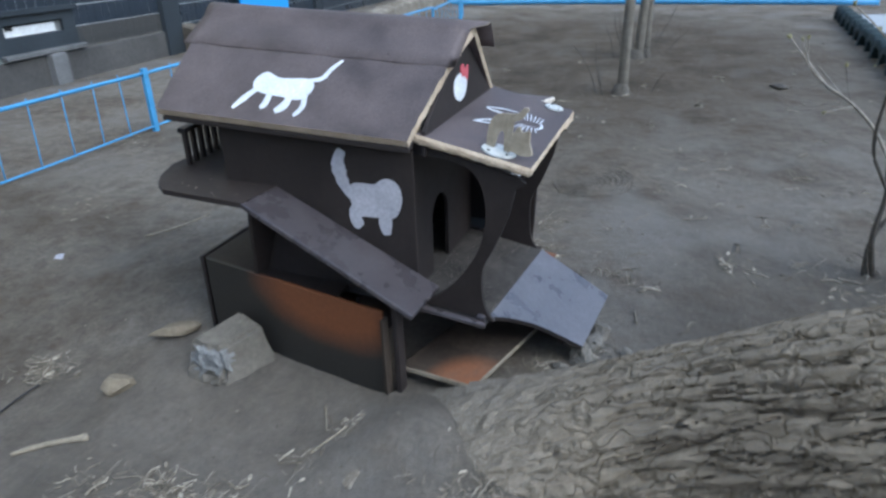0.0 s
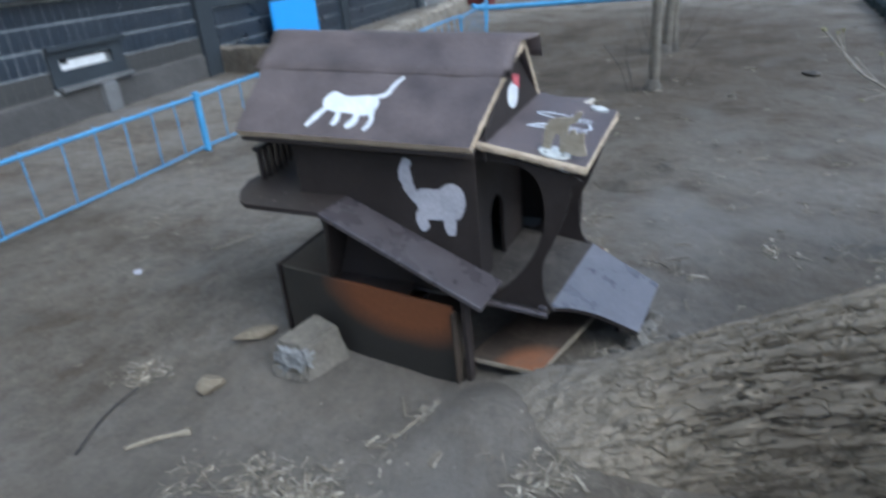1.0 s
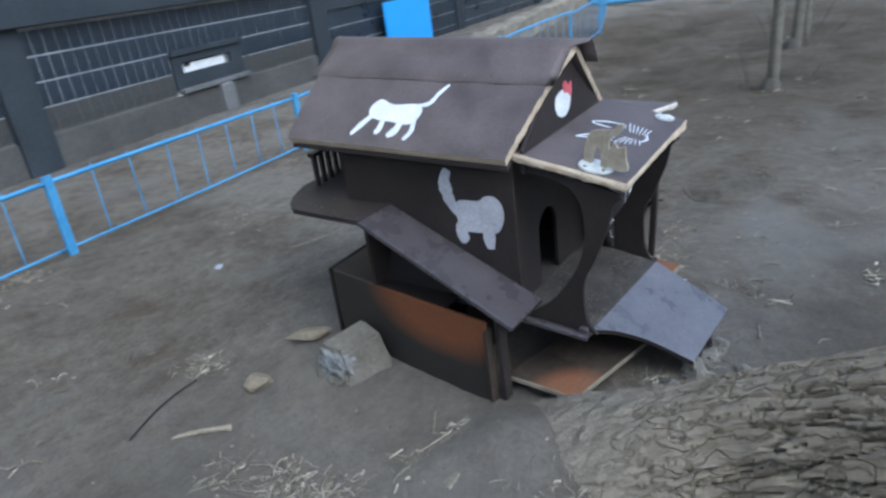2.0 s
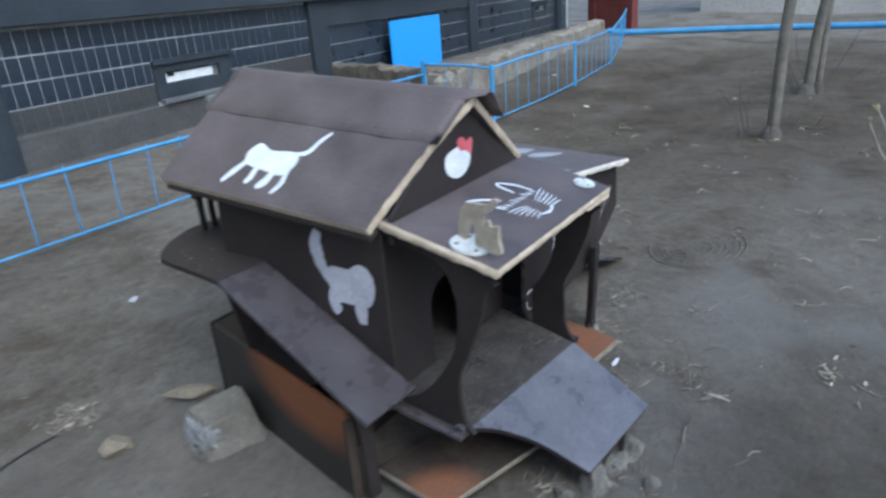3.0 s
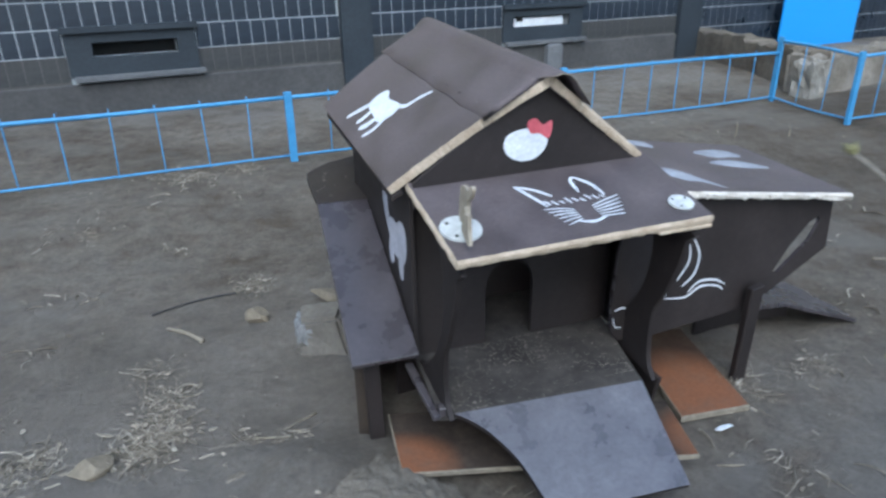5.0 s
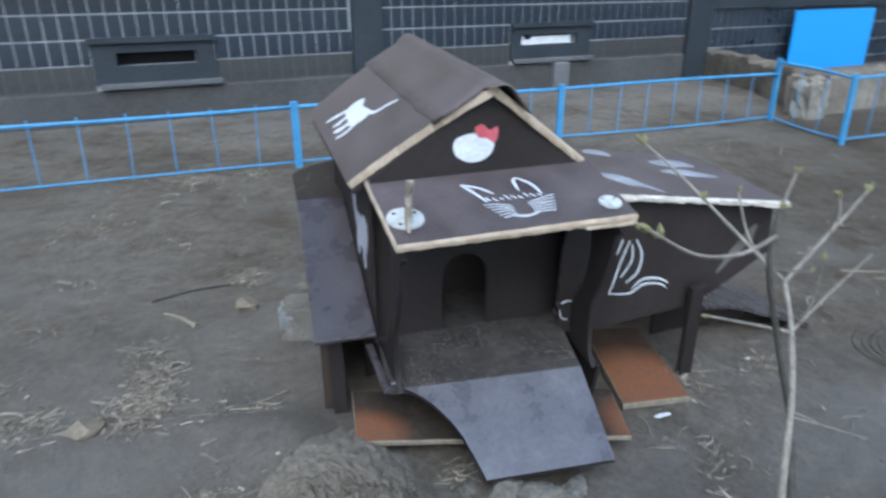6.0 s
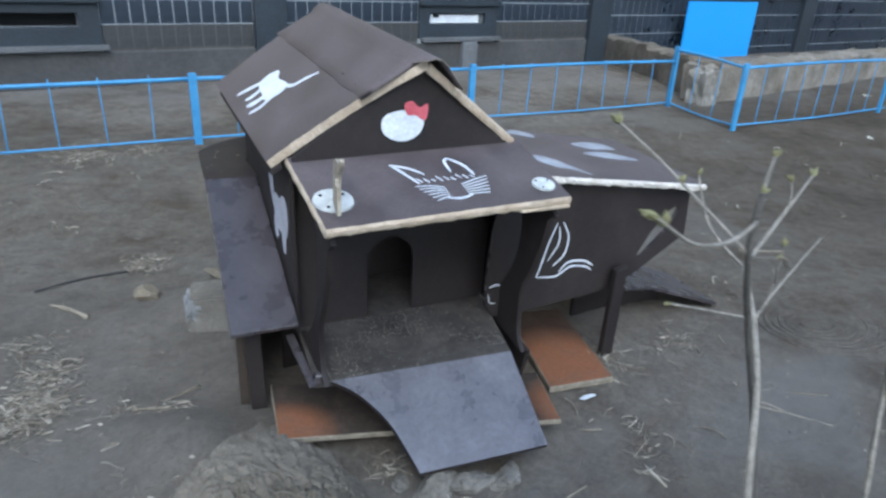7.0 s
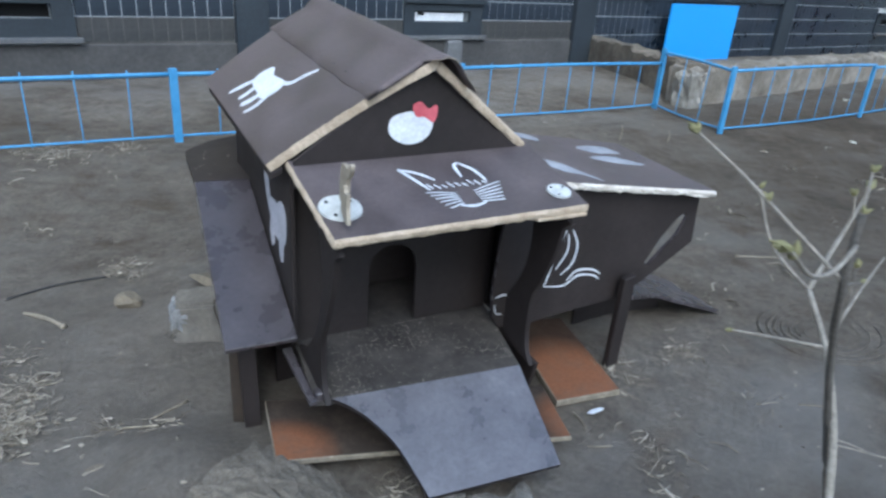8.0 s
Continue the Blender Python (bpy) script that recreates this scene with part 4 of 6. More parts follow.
def build_annex():
    bm = rough_board([ax_roof(0.76, 0.25), ax_roof(1.58, 0.25), ax_roof(1.60, 0.84), ax_roof(0.76, 0.86)], (0, 0, -0.024), jag=0.007, seed=4)
    part("annex_roof", bm, (ROOF, PALE_EDGE), shelter, "brown felted annex roof with a chipped pale edge")
    # front wall with rounded low corner, slanting right side and a long slot
    outline = [(0.70, 0.775), (0.665, 0.60), (0.655, 0.40), (0.662, 0.31), (0.69, 0.268), (0.75, 0.252), (1.20, 0.288), (1.33, 0.335), (1.56, 0.475), (1.545, 0.672)]
    slot = [(1.325, 0.415), (1.35, 0.405), (1.47, 0.515), (1.505, 0.585), (1.49, 0.605), (1.455, 0.588), (1.38, 0.505)]
    bm = bmesh.new()
    loops = []
    for line in (outline, list(reversed(slot))):
        vs = [bm.verts.new((x, 0.292, z)) for x, z in line]
        loops.append([bm.edges.new((vs[i], vs[(i + 1) % len(vs)])) for i in range(len(vs))])
    bmesh.ops.triangle_fill(bm, edges=[e for l in loops for e in l], use_beauty=True)
    out = bmesh.ops.extrude_face_region(bm, geom=bm.faces[:])
    bmesh.ops.translate(bm, verts=[v for v in out["geom"] if isinstance(v, bmesh.types.BMVert)], vec=(0, 0.014, 0))
    bmesh.ops.recalc_face_normals(bm, faces=bm.faces)
    for f in bm.faces:
        f.material_index = 1 if abs(f.normal.y) < 0.5 else 0
    part("annex_front", bm, (PAINT, RAMP), shelter, "dark brown annex front with a long slot")
    bm = slab([(0.74, 0.31, 0.268), (1.20, 0.31, 0.302), (1.20, 0.80, 0.325), (0.74, 0.80, 0.29)], (0, 0, -0.016), 0.002, 0)
    part("annex_floor", bm, PAINT, shelter)
    bm = slab([(0.74, 0.80, 0.30), (1.33, 0.80, 0.35), (1.56, 0.80, 0.50), (1.56, 0.80, 0.69), (0.74, 0.80, 0.80)], (0, 0.014, 0), 0.002, 0)
    part("annex_back", bm, PAINT, shelter)
    bm = slab([(1.19, 0.235, 0.392), (1.255, 0.245, 0.396), (1.275, 0.275, -0.06), (1.21, 0.265, -0.06)], (0, 0.03, 0), 0.004, 0)
    part("annex_leg", bm, PAINT, shelter, "dark brown plank leg")
    part("annex_leg", slab([(1.22, 0.72, 0.36), (1.28, 0.72, 0.36), (1.28, 0.72, -0.04), (1.22, 0.72, -0.04)], (0, 0.03, 0), 0.004, 0), PAINT, shelter)
    bm = slab([(x, y, 0.305 - 0.36 * (x - 1.18)) for x, y in ((1.18, 0.31), (1.34, 0.34), (1.60, 0.45), (2.02, 0.43), (2.05, 0.80), (1.20, 0.80))], (0.006, 0, -0.018), 0, 0)
    tri(bm)
    # added dark board, set back to deepen the shade under the annex ramp
    part("under_ramp_board", slab([(1.30, 0.60, 0.225), (1.80, 0.60, 0.045), (1.82, 0.60, -0.05), (1.30, 0.60, -0.05)], (0, 0.016, 0), 0.002, 0), PAINT, shelter)
    part("annex_ramp", bm, RAMP, shelter, "grey-brown ramp behind the annex")
    bm = slab([(0.80, 0.31, 0.29), (0.80, 0.79, 0.31), (0.80, 0.79, 0.775), (0.80, 0.31, 0.765)], (0.012, 0, 0), 0.002, 0)
    part("inner_wall", bm, PAINT, shelter)
    # low side board seen under the porch
    bm = slab([(0.735, 0.115, 0.215), (0.735, 0.42, 0.24), (0.735, 0.42, -0.03), (0.735, 0.20, -0.03), (0.735, 0.155, 0.06)], (0.014, 0, 0), 0.002, 0)
    part("porch_skirt", bm, PAINT, shelter)


build_annex()


# painted patches, kept as plain shapes
def build_paint():
    def f(u, v, w):
        return on_left_roof(u - 0.005, v - 0.004, w)
    bm = blob([(0.995, 0.085), (0.985, 0.052), (0.945, 0.036), (0.86, 0.030), (0.80, 0.026), (0.768, 0.055), (0.772, 0.092), (0.81, 0.106), (0.90, 0.098), (0.965, 0.116)], f)
    for line, w in (([(0.955, 0.07), (1.0, 0.01), (1.025, -0.028)], 0.024), ([(0.915, 0.06), (0.912, 0.0), (0.926, -0.012)], 0.026),
                    ([(0.835, 0.06), (0.838, 0.005), (0.865, -0.022)], 0.028), ([(0.80, 0.08), (0.772, 0.01), (0.790, -0.030)], 0.020),
                    ([(0.80, 0.10), (0.752, 0.112), (0.733, 0.155), (0.708, 0.192)], 0.018)):
        ribbon(line, w, f, 0.0015, bm)
    part("painted_patch", bm, WHITE, shelter, "white stencilled patch with five strokes")
    f = on_left_wall
    bm = blob([(0.625, 0.64), (0.60, 0.675), (0.53, 0.68), (0.50, 0.70), (0.465, 0.705), (0.435, 0.68), (0.43, 0.63), (0.455, 0.575), (0.50, 0.565), (0.56, 0.56), (0.60, 0.565)], f)
    for line, w in (([(0.615, 0.62), (0.645, 0.68), (0.655, 0.74), (0.636, 0.785)], 0.05), ([(0.60, 0.60), (0.605, 0.545), (0.585, 0.52)], 0.05),
                    ([(0.49, 0.60), (0.495, 0.54), (0.49, 0.505)], 0.045)):
        ribbon(line, w, f, 0.0015, bm)
    part("painted_patch", bm, GREY_WHITE, shelter, "faded white stencilled patch on the side wall")
    f = on_gable
    bm = blob([(0.275, 0.965), (0.262, 0.935), (0.275, 0.905), (0.315, 0.885), (0.36, 0.888), (0.392, 0.912), (0.40, 0.945), (0.375, 0.975), (0.325, 0.978)], f, 0.002)
    part("painted_patch", bm, WHITE, shelter, "white oval sticker on the gable")
    bm = blob([(0.335, 0.995), (0.345, 0.965), (0.372, 0.962), (0.40, 0.945), (0.412, 0.965), (0.41, 0.995), (0.385, 0.985), (0.36, 1.005)], f, 0.0035)
    part("painted_patch", bm, RED, shelter, "red blot on the white sticker")
    def f(u, v, w):
        return on_porch_roof(u - 0.012, v - 0.006, w)
    strokes = [([(0.335, 0.16), (0.30, 0.245), (0.285, 0.275)], 0.011), ([(0.285, 0.275), (0.335, 0.245), (0.37, 0.205)], 0.010),
               ([(0.455, 0.205), (0.46, 0.265), (0.478, 0.282)], 0.011), ([(0.478, 0.282), (0.51, 0.235), (0.52, 0.175)], 0.011)]
    for k in range(9):
        u = 0.335 + 0.021 * k
        strokes.append(([(u, 0.19 - 0.006 * (k % 3)), (u + 0.012, 0.165 - 0.004 * (k % 2))], 0.005))
    for k in range(6):
        strokes.append(([(0.315 + 0.007 * k, 0.150 - 0.016 * k), (0.360 + 0.004 * k, 0.145 - 0.013 * k), (0.40, 0.132 - 0.009 * k)], 0.0042))
        strokes.append(([(0.556 - 0.006 * k, 0.166 - 0.017 * k), (0.505, 0.152 - 0.014 * k), (0.455, 0.135 - 0.010 * k)], 0.0042))
    strokes.append(([(0.385, 0.078), (0.425, 0.068), (0.468, 0.08)], 0.010))
    for line, w in strokes:
        part("brush_stroke", ribbon(line, w, f, 0.0015), WHITE, shelter)
    f = on_annex_front
    bm = bmesh.new()
    for line, w in (([(0.955, 0.60), (0.985, 0.54), (0.975, 0.47), (0.93, 0.43)], 0.014), ([(0.93, 0.60), (0.90, 0.52), (0.875, 0.43), (0.862, 0.395)], 0.012),
                    ([(0.94, 0.585), (0.945, 0.52), (0.905, 0.455)], 0.012), ([(0.862, 0.395), (0.95, 0.385), (1.01, 0.415), (1.08, 0.405), (1.11, 0.385)], 0.013),
                    ([(0.96, 0.40), (1.0, 0.435), (1.07, 0.43), (1.115, 0.405)], 0.014), ([(0.90, 0.61), (0.88, 0.55)], 0.010), ([(0.668, 0.385), (0.692, 0.392), (0.715, 0.388)], 0.012), ([(0.665, 0.36), (0.675, 0.325), (0.70, 0.318)], 0.006)):
        part("brush_stroke", ribbon(line, w * 0.58, f, 0.0015), WHITE, shelter)
    def f(u, v, w):
        return ax_roof(u, v, w)
    for line in ([(0.885, 0.47), (0.94, 0.492), (0.99, 0.46), (1.02, 0.39), (1.055, 0.287), (1.0, 0.345), (0.94, 0.365)],
                 [(1.25, 0.695), (1.33, 0.735), (1.43, 0.74), (1.46, 0.667), (1.38, 0.65), (1.31, 0.638)],
                 [(1.215, 0.562), (1.28, 0.594), (1.37, 0.60), (1.47, 0.53), (1.39, 0.512), (1.31, 0.522)],
                 [(0.99, 0.79), (1.05, 0.845), (1.11, 0.81), (1.10, 0.748), (1.04, 0.768)]):
        part("painted_patch", blob(line, f), GREY_PAINT, shelter, "thin grey painted patch on the annex roof")


build_paint()
part("lash_wire", tube([(0.745, 0.05, 0.785), (0.72, 0.045, 0.771), (0.69, 0.05, 0.781), (0.73, 0.06, 0.788)], [0.004], 6), METAL, shelter)


# ---- tin discs on the porch roof ----
def disc(name, label, u, v, r, figure):
    n = Vector((0, -0.23, 0.97)).normalized()
    m = Matrix.Translation(on_porch_roof(u, v, 0.0008)) @ n.to_track_quat("Z", "Y").to_matrix().to_4x4()
    root = thing(name, label, "ornament", at=m)
    bm = bmesh.new()
    bmesh.ops.create_cone(bm, cap_ends=True, segments=32, radius1=r, radius2=r * 0.97, depth=0.006, matrix=Matrix.Translation((0, 0, 0.003)))
    part("disc", bm, METAL, root, "pale enamelled tin disc")
    for a in (0.6, 2.4, 4.1):
        bm = bmesh.new()
        bmesh.ops.create_cone(bm, cap_ends=True, segments=10, radius1=r * 0.10, radius2=r * 0.08, depth=0.002, matrix=Matrix.Translation((r * 0.7 * math.cos(a), r * 0.7 * math.sin(a), 0.007)))
        part("screw", bm, DARK, root)
    if figure:
        line = smooth_path([(-0.045, 0, 0.0), (-0.050, 0, 0.06), (-0.036, 0, 0.10), (-0.005, 0, 0.114), (0.030, 0, 0.124), (0.048, 0, 0.148), (0.062, 0, 0.150), (0.060, 0, 0.134), (0.046, 0, 0.110), (0.028, 0, 0.094), (0.030, 0, 0.06), (0.034, 0, 0.0), (0.016, 0, 0.0), (0.006, 0, 0.050), (-0.006, 0, 0.058), (-0.015, 0, 0.040), (-0.018, 0, 0.0)], 3)
        bm = slab([tuple(p) for p in line], (0, 0.010, 0), 0, 0)
        tri(bm)
        part("bent_piece", bm, BONE, root, "weathered grey upright piece with a hooked end", at=pose(0.006, 0.002, 0.006, 2, 0, 262))
        line = smooth_path([(0.026, 0, 0.012), (0.034, 0, 0.06), (0.048, 0, 0.092), (0.062, 0, 0.078), (0.084, 0, 0.088), (0.092, 0, 0.055), (0.108, 0, 0.018), (0.070, 0, 0.006)], 3)
        bm = slab([tuple(p) for p in line], (0, 0.009, 0), 0, 0)
        tri(bm)
        part("upright_piece", bm, BONE, root, "bare brown notched piece", at=pose(-0.005, 0.002, 0.006, 2, 0, 262))


disc("tin_disc", "pale tin disc with two small weathered uprights", 0.055, 0.118, 0.056, True)
disc("tin_disc", "pale tin disc screwed flat on the porch roof", 0.695, 0.076, 0.036, False)

# ---- loose boards on the ground ----
bm = slab([(-0.122, 0.148, 0.072), (0.775, -0.07, 0.045), (0.85, 0.20, 0.045), (-0.085, 0.440, 0.072)], (0, 0, -0.02), 0.003)
single("loose_board", bm, (LEFT_SHEET, DULL_WOOD), "brown and orange sprayed plywood sheet lying under the porch", "board", "loose boards")
bm = slab([(0.872, 0.135, 0.012), (1.150, 0.115, 0.002), (1.245, 0.62, 0.018), (0.99, 0.66, 0.03)], (0, 0, -0.027), 0.003)
single("loose_board", bm, (RIGHT_SHEET, DULL_WOOD), "orange painted plywood board lying beside the shelter", "board", "loose boards")


# ---- grit on the boards ----
def grit(name, label, count, place, seed, size=(0.0008, 0.0028), mat=CRUMB):
    """Loose crumbs and scraps lying on a board; place(rnd) gives a point on it."""
    rnd = random.Random(seed)
    verts, faces = [], []
    for _ in range(count):
        x, y, z = place(rnd)
        s, a = rnd.uniform(*size), rnd.uniform(0, 6.28)
        k = len(verts)
        for lev, q in ((-0.001, 1.0), (s * 0.5, 0.6)):
            for j in range(4):
                t = a + j * 1.57
                verts.append((x + s * q * math.cos(t) * rnd.uniform(0.6, 1.3), y + s * q * math.sin(t) * rnd.uniform(0.4, 0.9), z + lev))
        for j in range(4):
            m = (j + 1) % 4
            faces.append((k + j, k + m, k + 4 + m, k + 4 + j))
        faces.append((k + 4, k + 5, k + 6, k + 7))
    me = bpy.data.meshes.new(name)
    me.from_pydata(verts, [], faces)
    me.materials.append(mat)
    tagged(new(name, me), label, "grit", kind="stuff")


def on_floor(rnd):
    cx, cy = rnd.choice(((0.10, 0.19), (0.16, 0.25), (0.33, 0.30), (0.52, 0.22), (0.60, 0.15), (0.40, 0.38), (0.22, 0.36)))
    x, y = min(max(rnd.gauss(cx, 0.07), 0.05), 0.66), min(max(rnd.gauss(cy, 0.045), 0.15), 0.42)
    return S(x, y, 0.2345 + 0.006 * (x / 0.65) * 0.6 + 0.018 * ease(0.12, 0.42, y))


def on_landing(rnd):
    x, y = rnd.uniform(-0.16, -0.01), rnd.uniform(0.96, 1.28)
    return (x, y, 0.668 + 0.05 * (y - 0.95))


grit("floor_grit", "crumbs of soil and seed husks on the porch floor", 950, on_floor, 3, (0.0009, 0.0034))
grit("landing_grit", "dry scraps on the landing board", 12, on_landing, 4, (0.002, 0.006))

# ---- leaning trunk ----
def build_trunk():
    axis = [Vector(p) for p in ((-0.08, 0.62, -0.52), (-0.13, 0.26, -0.235), (-0.16, -0.10, -0.090), (-0.205, -0.50, 0.095), (-0.30, -0.93, 0.335), (-0.40, -1.4, 0.60), (-0.55, -2.1, 1.0), (-0.74, -3.0, 1.55), (-0.98, -3.9, 2.25), (-1.2, -4.6, 3.0))]
    rad = [0.28, 0.30, 0.287, 0.268, 0.268, 0.262, 0.25, 0.23, 0.19, 0.10]
    pts = smooth_path(axis, 56)
    rr = np.interp(np.linspace(0, 1, len(pts)), np.linspace(0, 1, len(rad)), rad)
    sides = 300
    verts, faces, along, reach = [], [], 0.0, []
    for i, p in enumerate(pts):
        d = (pts[min(i + 1, len(pts) - 1)] - pts[max(i - 1, 0)]).normalized()
        s = d.cross(Vector((0, 0, 1))).normalized()
        u = s.cross(d)
        if i:
            along += (p - pts[i - 1]).length
        reach.append(along)
        for j in range(sides):
            a = 2 * math.pi * j / sides
            c = Vector((math.cos(a), math.sin(a), 0))
            q = Vector((c.x, c.y, along * 3.0))
            # long wandering furrows that part and meet, with overlapping plates between
            calm = ease(0.60, 1.50, along)
            bend = noise.noise(q * 1.3) * 0.16 + noise.noise(q * 4) * 0.05
            ca, sa = math.cos(a + bend + along * 0.15), math.sin(a + bend + along * 0.15)
            cb, sb = math.cos(a - bend * 0.6 - along * 0.2), math.sin(a - bend * 0.6 - along * 0.2)
            n1 = noise.noise(Vector((ca * 6.5, sa * 6.5, along * 1.5)))
            n2 = noise.noise(Vector((cb * 7.5 + 9, sb * 7.5, along * 2.0 + 4)))
            edge = min(min(abs(n1) * 11.0, abs(n2) * 12.0), 1.0)
            plate = noise.noise(Vector((ca * 9, sa * 9, along * 4.5)))
            flake = abs(noise.noise(Vector((ca * 15, sa * 15, along * 7))))
            rgh = noise.noise(Vector((c.x * 34, c.y * 34, along * 30))) * 0.0025
            r = rr[i] * (1 + 0.05 * noise.noise(q * 1.1)) + (0.024 * edge ** 0.8 + 0.012 * plate + 0.009 * flake) * (0.10 + 0.90 * calm) + rgh - 0.026 + (1 - calm) * (0.010 * noise.noise(q * 4.3) + 0.008 * noise.noise(q * 11) + 0.003 * noise.noise(q * 26))
            flare = 1 - ease(0.35, 1.35, along)
            low = flare * (1 - 0.25 * c.y)
            verts.append(p + s * 0.11 * flare + s * c.x * r * (1 + 0.34 * low) + u * c.y * r * (1 - 0.07 * flare))
    for i in range(len(pts) - 1):
        for j in range(sides):
            k = (j + 1) % sides
            faces.append((i * sides + j, i * sides + k, (i + 1) * sides + k, (i + 1) * sides + j))
    faces.append(tuple(range(sides)))
    faces.append(tuple((len(pts) - 1) * sides + j for j in reversed(range(sides))))
    me = bpy.data.meshes.new("leaning_trunk")
    me.from_pydata([tuple(v) for v in verts], [], faces)
    me.materials.append(BARK)
    me.materials.append(SOIL)
    for k, poly in enumerate(me.polygons):
        v = verts[poly.vertices[0]]
        if reach[min(k // sides, len(reach) - 1)] + 0.28 * noise.noise(v * 4) + 0.14 * noise.noise(v * 15) + 0.08 * noise.noise(v * 40) < 0.62:
            poly.material_index = 1
        poly.use_smooth = reach[min(k // sides, len(reach) - 1)] < 1.2
    root = thing("leaning_tree", "thick leaning tree with deeply furrowed grey bark", "tree")
    new("trunk", me).parent = root
    rnd = random.Random(12)
    for p, d in (((-0.92, -3.70, 2.08), (-0.9, -0.5, 1.0)), ((-0.98, -3.9, 2.25), (0.9, -0.6, 1.1)), ((-1.12, -4.35, 2.73), (-0.5, -1.0, 1.2)), ((-1.2, -4.6, 3.0), (0.2, -0.7, 1.4))):
        p, d = Vector(p), Vector(d)
        q = p + d * 0.9
        limb = part("limb", tube([p, p + d * 0.45 + Vector((0, 0, 0.08)), q, q + d * 0.7 + Vector((0.1, 0, 0.3))], [0.085, 0.06, 0.04, 0.012], 10, rough=0.2), BARK, root, smooth=True)
        for _ in range(5):
            o = p + d * rnd.uniform(0.5, 1.3)
            w = Vector((rnd.uniform(-0.7, 0.7), rnd.uniform(-0.7, 0.5), rnd.uniform(0.2, 0.8)))
            part("twig", tube([o, o + w * 0.5, o + w + Vector((0, 0, 0.1))], [0.018, 0.010, 0.003], 6), MID_TWIG, limb, smooth=True)


build_trunk()


# ---- stones ----
def rock(name, size, seed, mat, label, at, crumble=0.0):
    bm = bmesh.new()
    bmesh.ops.create_icosphere(bm, subdivisions=4, radius=1)
    o = Vector((seed * 7.3, seed * 3.1, seed))
    planes = []
    rnd = random.Random(seed)
    for k in range(9):
        v = Vector((rnd.uniform(-1, 1), rnd.uniform(-1, 1), rnd.uniform(-0.6, 1))).normalized()
        planes.append((v, rnd.uniform(0.55, 0.8)))
    for v in bm.verts:
        c = v.co.copy()
        for nrm, dd in planes:
            over = c.dot(nrm) - dd
            if over > 0:
                c -= nrm * over * 0.93
        c *= 1 + 0.05 * noise.noise(c * 3 + o) + 0.03 * noise.noise(c * 9 + o) + crumble * (noise.noise(c * 4.5 - o) + 0.6 * noise.noise(c * 13 - o))
        v.co = Vector((c.x * size[0], c.y * size[1], c.z * size[2]))
    return single(name, bm, mat, label, "stone", at=at)


def broken_block():
    """A split concrete block: eight corners, finely divided and worn."""
    low = [(-0.315, 1.03, -0.03), (-0.10, 0.930, -0.03), (-0.060, 1.12, -0.03), (-0.285, 1.23, -0.03)]
    top = [(-0.285, 1.055, 0.138), (-0.140, 0.955, 0.176), (-0.072, 1.10, 0.184), (-0.265, 1.195, 0.140)]
    mid = Vector((-0.2, 1.085, 0.0))
    bm = bmesh.new()
    vs = [bm.verts.new(Vector(p) - mid) for p in low + top]
    for f in ((3, 2, 1, 0), (4, 5, 6, 7), (0, 1, 5, 4), (1, 2, 6, 5), (2, 3, 7, 6), (3, 0, 4, 7)):
        bm.faces.new([vs[k] for k in f])
    bmesh.ops.bevel(bm, geom=bm.edges[:], offset=0.016, segments=2, affect="EDGES")
    bmesh.ops.triangulate(bm, faces=bm.faces[:])
    for _ in range(3):
        bmesh.ops.subdivide_edges(bm, edges=[e for e in bm.edges if e.calc_length() > 0.012], cuts=1)
        bmesh.ops.triangulate(bm, faces=bm.faces[:])
    for v in bm.verts:
        rag = 0.3 + 1.5 * ease(0.03, 0.10, -v.co.x)
        for scale, deep in ((14, 0.010), (38, 0.006), (90, 0.003)):
            w = v.co * scale
            v.co += Vector((noise.noise(w), noise.noise(w + Vector((5, 0, 0))), noise.noise(w + Vector((0, 5, 0))))) * deep * rag
    bmesh.ops.recalc_face_normals(bm, faces=bm.faces)
    for f in bm.faces:
        c = f.calc_center_median()
        if c.x < -0.066 + 0.03 * noise.noise(c * 25) and c.z > 0.035 + 0.04 * noise.noise(c * 18) and f.normal.x < 0.2:
            f.material_index = 1
    return single("concrete_lump", bm, (STONE, CHIPPED), "broken grey concrete block with a pale chipped end", "stone", at=Matrix.Translation(mid))


broken_block()
rock("stone", (0.072, 0.05, 0.042), 8, STONE2, "small ochre stone lying on the soil", pose(-0.425, 1.405, 0.008, 0, 8, 122))
rock("stone", (0.11, 0.05, 0.03), 11, STONE2, "flat ochre stone beside the concrete lump", pose(-0.095, 1.43, 0.045, 0, 5, -38))
rock("stone", (0.075, 0.06, 0.035), 14, STONE2, "rounded pale stone in the dry grass", pose(-1.03, 0.62, -0.01, 0, 0, 20))
rock("root_stub", (0.065, 0.055, 0.034), 17, BARK, "knobby weathered root stub at the foot of the trunk", pose(-0.56, 0.37, 0.005, 0, 0, 40))
single("white_chip", slab([(0.958, 0.066, -0.017), (0.975, 0.053, -0.016), (1.030, 0.060, -0.016), (1.018, 0.070, -0.014), (0.985, 0.074, -0.016)], (0, 0, 0.005), 0.001, 0), WHITE, "small white paint chip beside the board", "chip")
rock("stone", (0.04, 0.03, 0.02), 19, STONE, "small pale stone on the soil", pose(0.36, -0.30, -0.012, 0, 0, 10))

